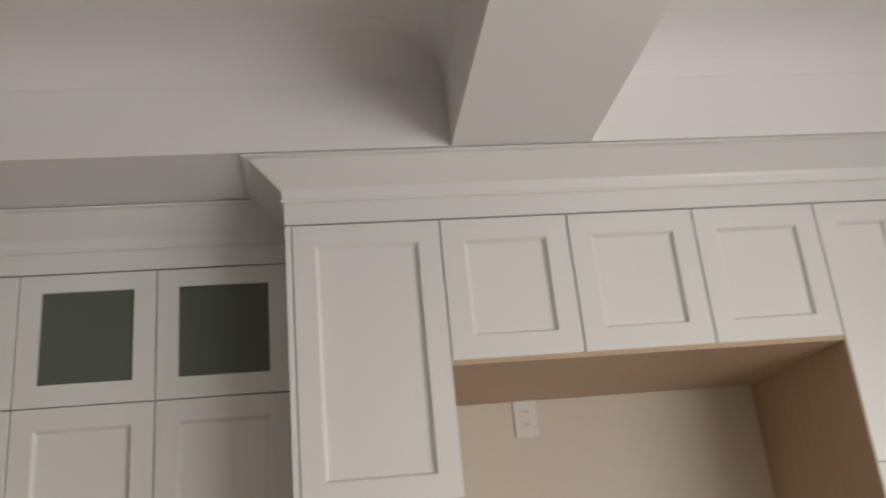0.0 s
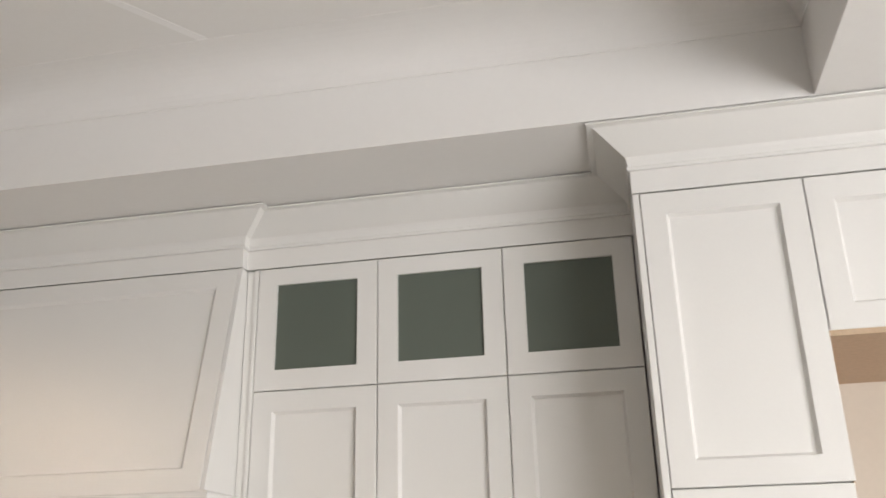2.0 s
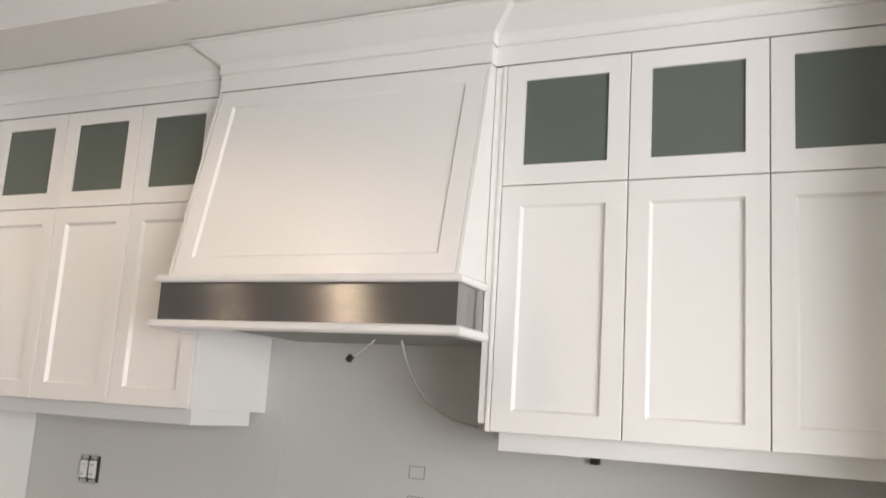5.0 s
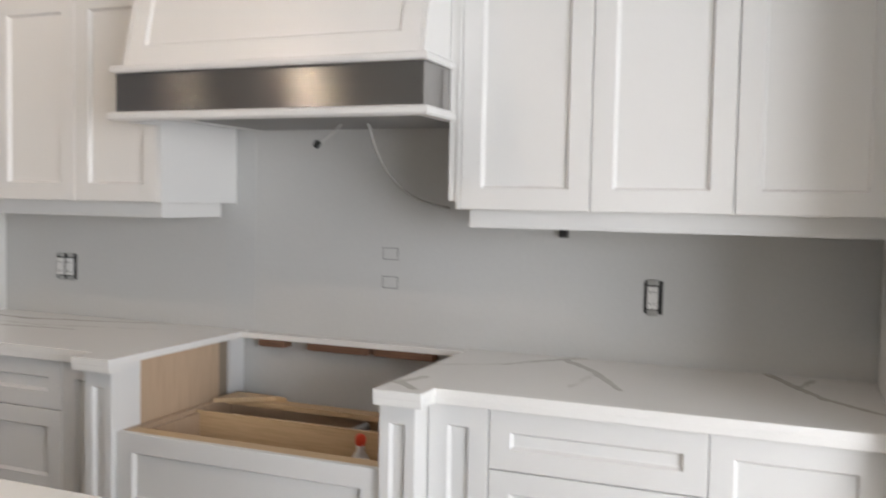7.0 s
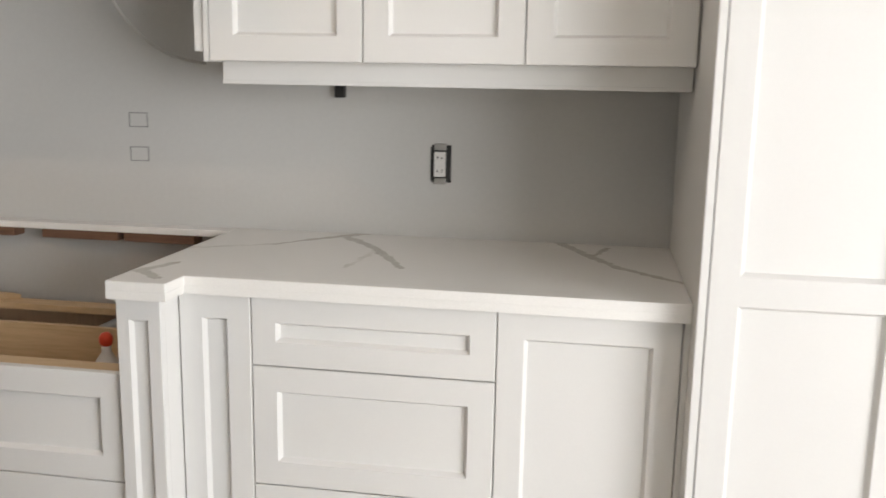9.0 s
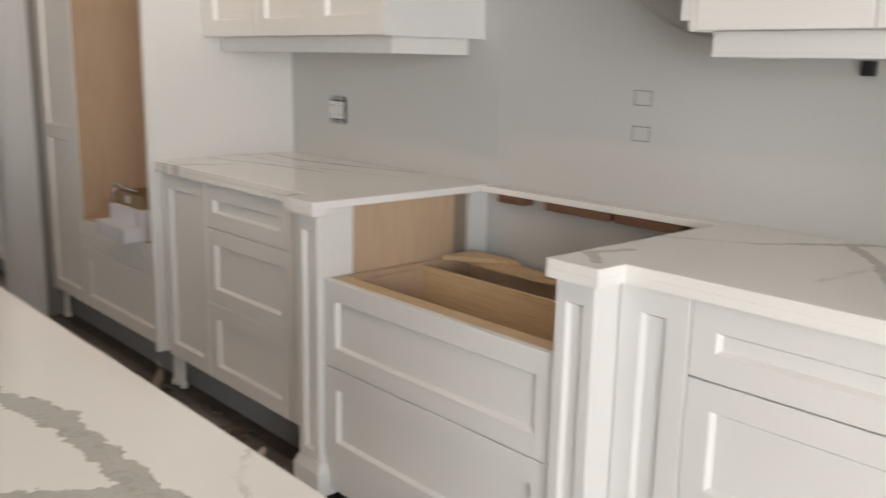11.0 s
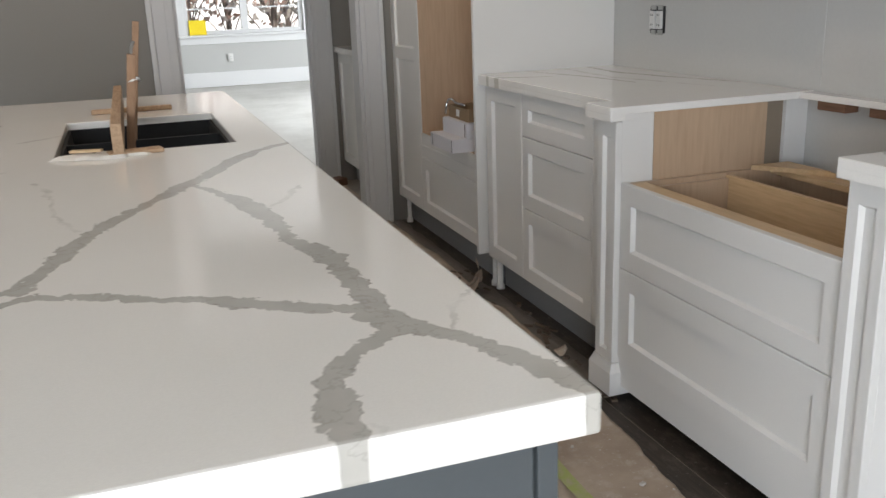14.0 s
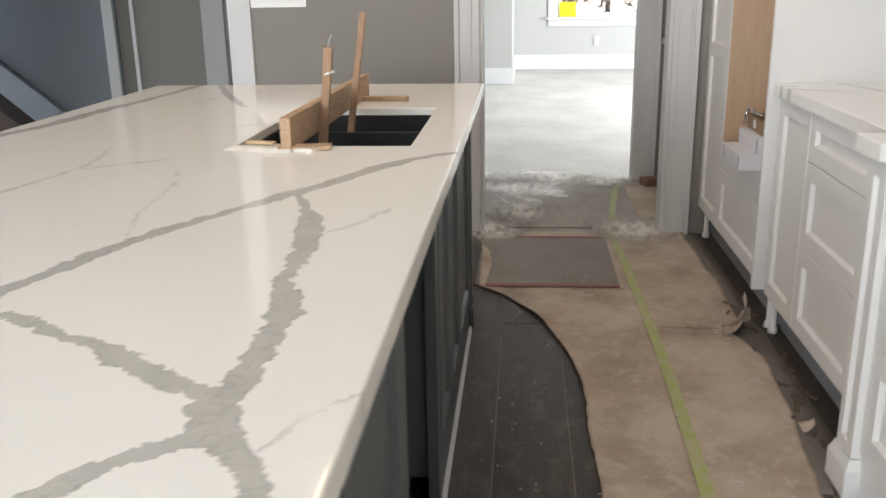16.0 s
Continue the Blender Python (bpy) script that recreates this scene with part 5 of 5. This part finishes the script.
bm = bmesh.new()
vs = [bm.verts.new((-5.645, y, z)) for y, z in ((-5.41, 0.0), (-7.6, 1.885), (-7.6, 0.0))]
bm.faces.new(vs)
ex = bmesh.ops.extrude_face_region(bm, geom=bm.faces[:])
bmesh.ops.translate(bm, vec=(-0.02, 0, 0), verts=[v for v in ex["geom"] if isinstance(v, bmesh.types.BMVert)])
part("under_panel", bm, plain("dark_brown_board", (0.03, 0.02, 0.016), 0.7), stair, "dark brown panel under the stair")

# ---- floor coverings ----


def bent_edge(x, stops, rough, seed):
    """A torn edge: a broken line with fine raggedness."""
    for (xa, ya), (xb, yb) in zip(stops, stops[1:]):
        if xa <= x <= xb:
            k = (x - xa) / (xb - xa)
            y = ya + (yb - ya) * k
            break
    else:
        y = stops[0][1] if x < stops[0][0] else stops[-1][1]
    return y + rough * (noise.noise((x * 3.1, seed, 0)) + 0.5 * noise.noise((x * 13.0, seed, 3)) + 0.25 * noise.noise((x * 45.0, seed, 7)))


SOUTH_EDGE = [(-2.94, -1.70), (-2.06, -1.685), (-1.96, -1.58), (-1.73, -1.44), (-1.35, -1.335), (-1.08, -1.30), (-0.46, -1.293), (0.4, -1.36), (1.4, -1.5), (4.8, -1.5)]
NORTH_EDGE = [(-2.94, -0.68), (-2.5, -0.663), (-2.14, -0.655), (-1.72, -0.67), (-1.60, -0.73), (-1.34, -0.66), (-1.05, -0.672), (-0.8, -0.70), (-0.5, -0.735), (-0.1, -0.79), (0.6, -0.82), (4.8, -0.85)]
bm = bmesh.new()
cols = []
for x in np.arange(-2.94, 4.15, 0.02):
    s, n = bent_edge(x, SOUTH_EDGE, 0.012, 2.0), bent_edge(x, NORTH_EDGE, 0.014, 8.0)
    row = []
    for j in range(13):
        k = j / 12
        k = 0.5 - 0.5 * math.cos(math.pi * k)
        y = s + (n - s) * k
        curl = 0.028 * math.exp(-((y - s) / 0.03) ** 2) * max(0, noise.noise((x * 2.3, 1, 1)) + 0.35) + 0.010 * math.exp(-((y - n) / 0.03) ** 2) * max(0, noise.noise((x * 3.3, 5, 1)) + 0.3)
        row.append(bm.verts.new((x, y, 0.004 + curl + 0.0025 * (noise.noise((x * 2.5, y * 3.5, 2)) + 0.6))))
    cols.append(row)
for a, b in zip(cols, cols[1:]):
    for j in range(12):
        bm.faces.new((a[j], b[j], b[j + 1], a[j + 1]))
ex = bmesh.ops.extrude_face_region(bm, geom=bm.faces[:])
bmesh.ops.translate(bm, vec=(0, 0, -0.003), verts=[v for v in ex["geom"] if isinstance(v, bmesh.types.BMVert)])
whole("floor_paper", bm, PAPER, "torn beige builder's paper covering the aisle floor", "floor paper", kind="stuff", smooth=True)
whole("passage_paper", box(-4.12, -3.08, -0.86, -0.66, 0.0005, 0.0025), PAPER, "strip of beige floor paper in the passage", "floor paper")
whole("grey_paper", box(-2.83, -2.075, -1.70, -1.082, 0.0085, 0.0105), GREYPAPER, "grey-brown paper sheet taped over the aisle", "floor paper")
whole("red_tape", box(-2.092, -2.058, -1.66, -1.085, 0.0108, 0.0122), REDT, "faded red tape along the paper edge", "tape", "red tapes")
whole("red_tape", box(-2.84, -2.81, -1.55, -1.10, 0.0108, 0.0122), REDT, "faded red tape along the paper edge", "tape", "red tapes")
bm = bmesh.new()
prev = None
for x in np.arange(-4.15, 2.0, 0.05):
    y = -1.03 + (0.13 * min(1.0, (-2.9 - x) / 1.1) if x < -2.9 else 0.0) - 0.018 * math.sin((x + 0.2) * 1.4) + 0.004 * noise.noise((x * 6, 0, 0))
    hw = 0.019 + 0.004 * noise.noise((x * 9, 4, 0))
    cur = [bm.verts.new((x, y - hw, 0.0128)), bm.verts.new((x, y + hw, 0.0128))]
    if prev:
        bm.faces.new((prev[0], cur[0], cur[1], prev[1]))
    prev = cur
ex = bmesh.ops.extrude_face_region(bm, geom=bm.faces[:])
bmesh.ops.translate(bm, vec=(0, 0, -0.001), verts=[v for v in ex["geom"] if isinstance(v, bmesh.types.BMVert)])
whole("green_tape", bm, TAPE, "scuffed green masking tape running down the paper", "tape")

bm = bmesh.new()
prev = None
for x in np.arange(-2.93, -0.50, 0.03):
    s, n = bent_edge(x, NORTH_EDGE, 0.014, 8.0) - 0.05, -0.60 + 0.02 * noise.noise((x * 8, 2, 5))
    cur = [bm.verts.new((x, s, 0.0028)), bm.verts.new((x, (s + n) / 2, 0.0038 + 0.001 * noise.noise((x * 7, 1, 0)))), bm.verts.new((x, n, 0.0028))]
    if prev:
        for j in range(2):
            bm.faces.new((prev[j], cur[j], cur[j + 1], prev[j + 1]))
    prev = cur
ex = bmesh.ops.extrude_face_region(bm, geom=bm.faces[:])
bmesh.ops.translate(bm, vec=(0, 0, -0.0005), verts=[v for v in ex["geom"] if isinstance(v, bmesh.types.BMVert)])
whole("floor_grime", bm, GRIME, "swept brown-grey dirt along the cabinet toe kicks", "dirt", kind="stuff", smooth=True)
bm = bmesh.new()
random.seed(41)
for k, (x0, y0, x1, y1, wd) in enumerate(((-4.22, -1.66, -4.16, -1.25, 0.09), (-3.98, -1.68, -3.92, -1.24, 0.10), (-4.02, -1.60, -3.80, -1.22, 0.06), (-3.90, -1.62, -3.62, -1.38, 0.09), (-3.80, -1.66, -3.50, -1.52, 0.03), (-3.66, -1.68, -3.40, -1.60, 0.03))):
    prev = None
    for i in range(25):
        u = i / 24
        x, y = x0 + (x1 - x0) * u + 0.05 * math.sin(2.6 * u), y0 + (y1 - y0) * u
        hw = wd * (0.25 + 0.75 * u) * math.sqrt(max(0.02, 1 - u ** 6)) * (1 + 0.5 * noise.noise((x * 30, y * 30, k)))
        cur = [bm.verts.new((x - hw, y, -0.0006 + 0.0001 * k)), bm.verts.new((x + hw, y, -0.0006 + 0.0001 * k))]
        if prev:
            bm.faces.new((prev[0], cur[0], cur[1], prev[1]))
        prev = cur
whole("plaster_smear", bm, PLASTER, "white plaster powder smeared across the passage floor", "plaster dust", kind="stuff")


def scrap(x, y, size, lift, turn, mat, lab, z=0.011):
    """A curled torn flap."""
    bm = bmesh.new()
    cols = []
    random.seed(int(1000 * abs(x)))
    for i in range(7):
        u = i / 6
        row = []
        for j in range(4):
            v = j / 3 - 0.5
            w = size * (0.5 + 0.3 * math.sin(3 * u + 1)) * (1 + random.uniform(-0.1, 0.1))
            row.append(bm.verts.new((size * u * math.cos(1.3 * u * lift), v * w, size * u * math.sin(1.3 * u * lift) + 0.004 * j)))
        cols.append(row)
    for a, b in zip(cols, cols[1:]):
        for j in range(3):
            bm.faces.new((a[j], b[j], b[j + 1], a[j + 1]))
    ex = bmesh.ops.extrude_face_region(bm, geom=bm.faces[:])
    bmesh.ops.translate(bm, vec=(0, 0, -0.0015), verts=[v for v in ex["geom"] if isinstance(v, bmesh.types.BMVert)])
    lowest = min(v.co.z for v in bm.verts)
    bm.transform(pose(x, y, z - lowest, 0, 0, turn))
    return whole("torn_flap", bm, mat, lab, "paper scrap", "paper scraps", smooth=True)


scrap(-1.60, -0.745, 0.15, 0.9, 70, PAPER, "torn flap of floor paper curling upwards")
scrap(-1.66, -0.70, 0.12, 0.6, 15, PAPER, "torn flap of floor paper curling upwards")
scrap(-0.83, -0.69, 0.045, 0.3, 100, PAPER, "small torn corner of floor paper")
slit = bmesh.new()
prev = None
for i in range(15):
    u = i / 14
    x, y, hw = -1.60 + 0.02 * noise.noise((u * 9, 3, 1)), -0.99 + 0.23 * u, 0.0035 * math.sin(math.pi * (0.05 + 0.9 * u)) + 0.0008
    cur = [slit.verts.new((x - hw, y, 0.0132)), slit.verts.new((x + hw, y, 0.0132))]
    if prev:
        slit.faces.new((prev[0], cur[0], cur[1], prev[1]))
    prev = cur
whole("paper_slit", slit, SHIM, "thin dark tear across the floor paper", "paper tear", kind="stuff")
crumb = bmesh.new()
random.seed(11)
for k in range(260):
    x, y = random.uniform(-4.1, 1.0), random.uniform(-1.62, -0.72)
    s = random.uniform(0.001, 0.004) * (1 if random.random() < 0.95 else 2)
    box(x - s, x + s, y - s * 0.7, y + s * 0.7, 0.0105, 0.0105 + s * 0.8, 0, crumb, Matrix.Rotation(random.uniform(0, 3), 4, "Z"))
whole("plaster_crumbs", crumb, plain("plaster", (0.55, 0.53, 0.50), 0.9), "pale plaster crumbs scattered on the floor", "debris", kind="stuff")



def dust_material():
    """Loose plaster dust: thins out to nothing at its rim."""
    m, t, p = nodes_of("plaster_dust")
    p.inputs["Base Color"].default_value = (0.74, 0.72, 0.68, 1)
    p.inputs["Roughness"].default_value = 0.95
    tc = add(t, "TexCoord")
    off = add(t, "VectorMath", operation="SUBTRACT")
    off.inputs[1].default_value = (0.5, 0.5, 0.5)
    t.links.new(tc.outputs["Generated"], off.inputs[0])
    flat = add(t, "VectorMath", operation="MULTIPLY")
    flat.inputs[1].default_value = (2, 2, 0)
    t.links.new(off.outputs[0], flat.inputs[0])
    ln = add(t, "VectorMath", operation="LENGTH")
    t.links.new(flat.outputs[0], ln.inputs[0])
    fall = ramp(t, ln.outputs["Value"], [(0.25, (1, 1, 1)), (0.98, (0, 0, 0))])
    smear = ramp(t, noise_of(t, 7, 5, 0.65, (1, 2.6, 1)), [(0.28, (0.1, 0.1, 0.1)), (0.56, (1, 1, 1))])
    a = mix(t, 1.0, fall, smear, "MULTIPLY")
    t.links.new(a, p.inputs["Alpha"])
    return m


DUST = dust_material()
for x, y, rx, ry in ((-3.98, -1.55, 0.42, 0.36), (-2.98, -0.92, 0.34, 0.30), (-2.99, -1.66, 0.36, 0.24), (-4.15, -0.98, 0.26, 0.34), (-4.25, -1.35, 0.30, 0.55), (-3.35, -1.5, 0.40, 0.20)):
    bm = bmesh.new()
    bmesh.ops.create_circle(bm, cap_ends=True, segments=40, radius=1.0)
    bm.transform(Matrix.Translation((x, y, 0.0135)) @ Matrix.Diagonal((rx, ry, 1, 1)))
    whole("plaster_dust", bm, DUST, "smeared pale plaster dust on the floor", "dust", kind="stuff")

chips = bmesh.new()
random.seed(17)
for k in range(26):
    x, y = random.uniform(-1.9, -0.4), random.uniform(-0.70, -0.585)
    a, b = random.uniform(0.008, 0.035), random.uniform(0.004, 0.010)
    box(x - a, x + a, y - b, y + b, 0.0008, random.uniform(0.004, 0.012), 0, chips, Matrix.Rotation(random.uniform(-0.9, 0.9), 4, "Z"))
whole("wood_chips", chips, wooden("chip_wood", (0.13, 0.095, 0.07), (0.07, 0.05, 0.035), 0.8), "brown wood chips and scraps beside the toe kick", "debris", kind="stuff")

# ---- garden beyond the living room ----
shell("ground", box(-400, -12.2, -400, 400, -0.7, -0.5), LAWN, "leaf-strewn lawn outside the window", "ground")

shell("backdrop", box(-40.2, -40, -22, 22, -0.5, 9), glowing("bright_haze", (1.0, 0.97, 0.96), 3.0), "bright hazy sky beyond the garden", "backdrop")


def tree(x, y, h, spread, mat, seed, lab):
    random.seed(seed)
    t = thing("tree", (x, y, -0.5), lab, "tree", "garden trees")
    limbs = bmesh.new()
    tips = []
    for k in range(9):
        a = random.uniform(0, 6.28)
        z0 = h * random.uniform(0.12, 0.5)
        tip = Vector((x + spread * random.uniform(0.4, 0.9) * math.cos(a), y + spread * random.uniform(0.4, 0.9) * math.sin(a), z0 + h * random.uniform(0.15, 0.4)))
        tips.append(tip)
        b = tube(bend((x, y, z0 - 0.5), (x, y, z0), tip, 6), 0.014, 6)
        me = bpy.data.meshes.new("tmp")
        b.to_mesh(me)
        b.free()
        limbs.from_mesh(me)
        bpy.data.meshes.remove(me)
    part("trunk", lathe([(0.09, 0.0), (0.07, 0.4), (0.05, h * 0.5), (0.02, h * 0.9)], (x, y, -0.5), 10), BARK, t)
    part("limbs", limbs, BARK, t)
    verts, faces = [], []
    o = ORIGIN[t.name]
    for k in range(300):
        c = random.choice(tips).lerp(Vector((x, y, h * random.uniform(0.2, 0.9))), random.random() ** 1.5)
        c = c + Vector([random.gauss(0, spread * 0.16) for _ in range(3)])
        s = random.uniform(0.04, 0.10)
        u = Vector([random.gauss(0, 1) for _ in range(3)]).normalized() * s
        v = u.orthogonal().normalized() * s * 0.7
        i = len(verts)
        verts += [c - u - o, c + v - o, c + u - o, c - v - o]
        faces.append((i, i + 1, i + 2, i + 3))
    me = bpy.data.meshes.new("crown")
    me.from_pydata(verts, [], faces)
    me.materials.append(mat)
    ob = new("crown", me)
    ob.parent = t


for k, (x, y, h, s, mat, lab) in enumerate(((-15.5, -0.7, 2.6, 1.1, LEAF_RED, "red-leaved autumn maple in the garden"), (-15.0, 0.75, 2.5, 1.0, LEAF_RED, "pink and orange autumn shrub in the garden"),
                                            (-16.4, 0.1, 3.2, 1.2, LEAF_RED, "red-leaved autumn maple in the garden"), (-17.5, -1.6, 3.0, 1.2, LEAF_PALE, "pale shrub, washed out by daylight in its leaf colour"), (-17.8, 1.5, 2.8, 1.2, LEAF_PALE, "pale shrub, washed out by daylight in its leaf colour"))):
    tree(x, y, h, s, mat, 20 + k, lab)

# ---- floor planks, piece by piece ----
deck = thing("plank_floor", (-0.8, -1.1, -0.012), "dark stained hardwood planks dusted with plaster", "plank floor", kind="structure")
whole("seam_dust", box(-2.94, 2.3, -1.785, -0.50, -0.0118, 0.0004), plain("seam_powder", (0.24, 0.205, 0.17), 0.9), "pale plaster dust packed in the plank seams", "dust", kind="stuff")
meshes = {}
random.seed(3)
for r in range(6):
    y = -1.79 + r * 0.2175
    x = -2.945
    first = True
    while x < 2.4:
        ln = random.choice((0.5, 0.9, 1.3) if first else (1.3, 1.7))
        first = False
        if ln not in meshes:
            b = box(0, ln - 0.003, 0, 0.2145, -0.014, 0.0, 0.0015)
            me = bpy.data.meshes.new("plank")
            b.to_mesh(me)
            b.free()
            me.materials.append(PLANK)
            meshes[ln] = me
        if x > -2.95:
            ob = new("plank", meshes[ln])
            ob.parent = deck
            ob.location = (x + 0.8, y + 1.1, 0.014)
        x += ln
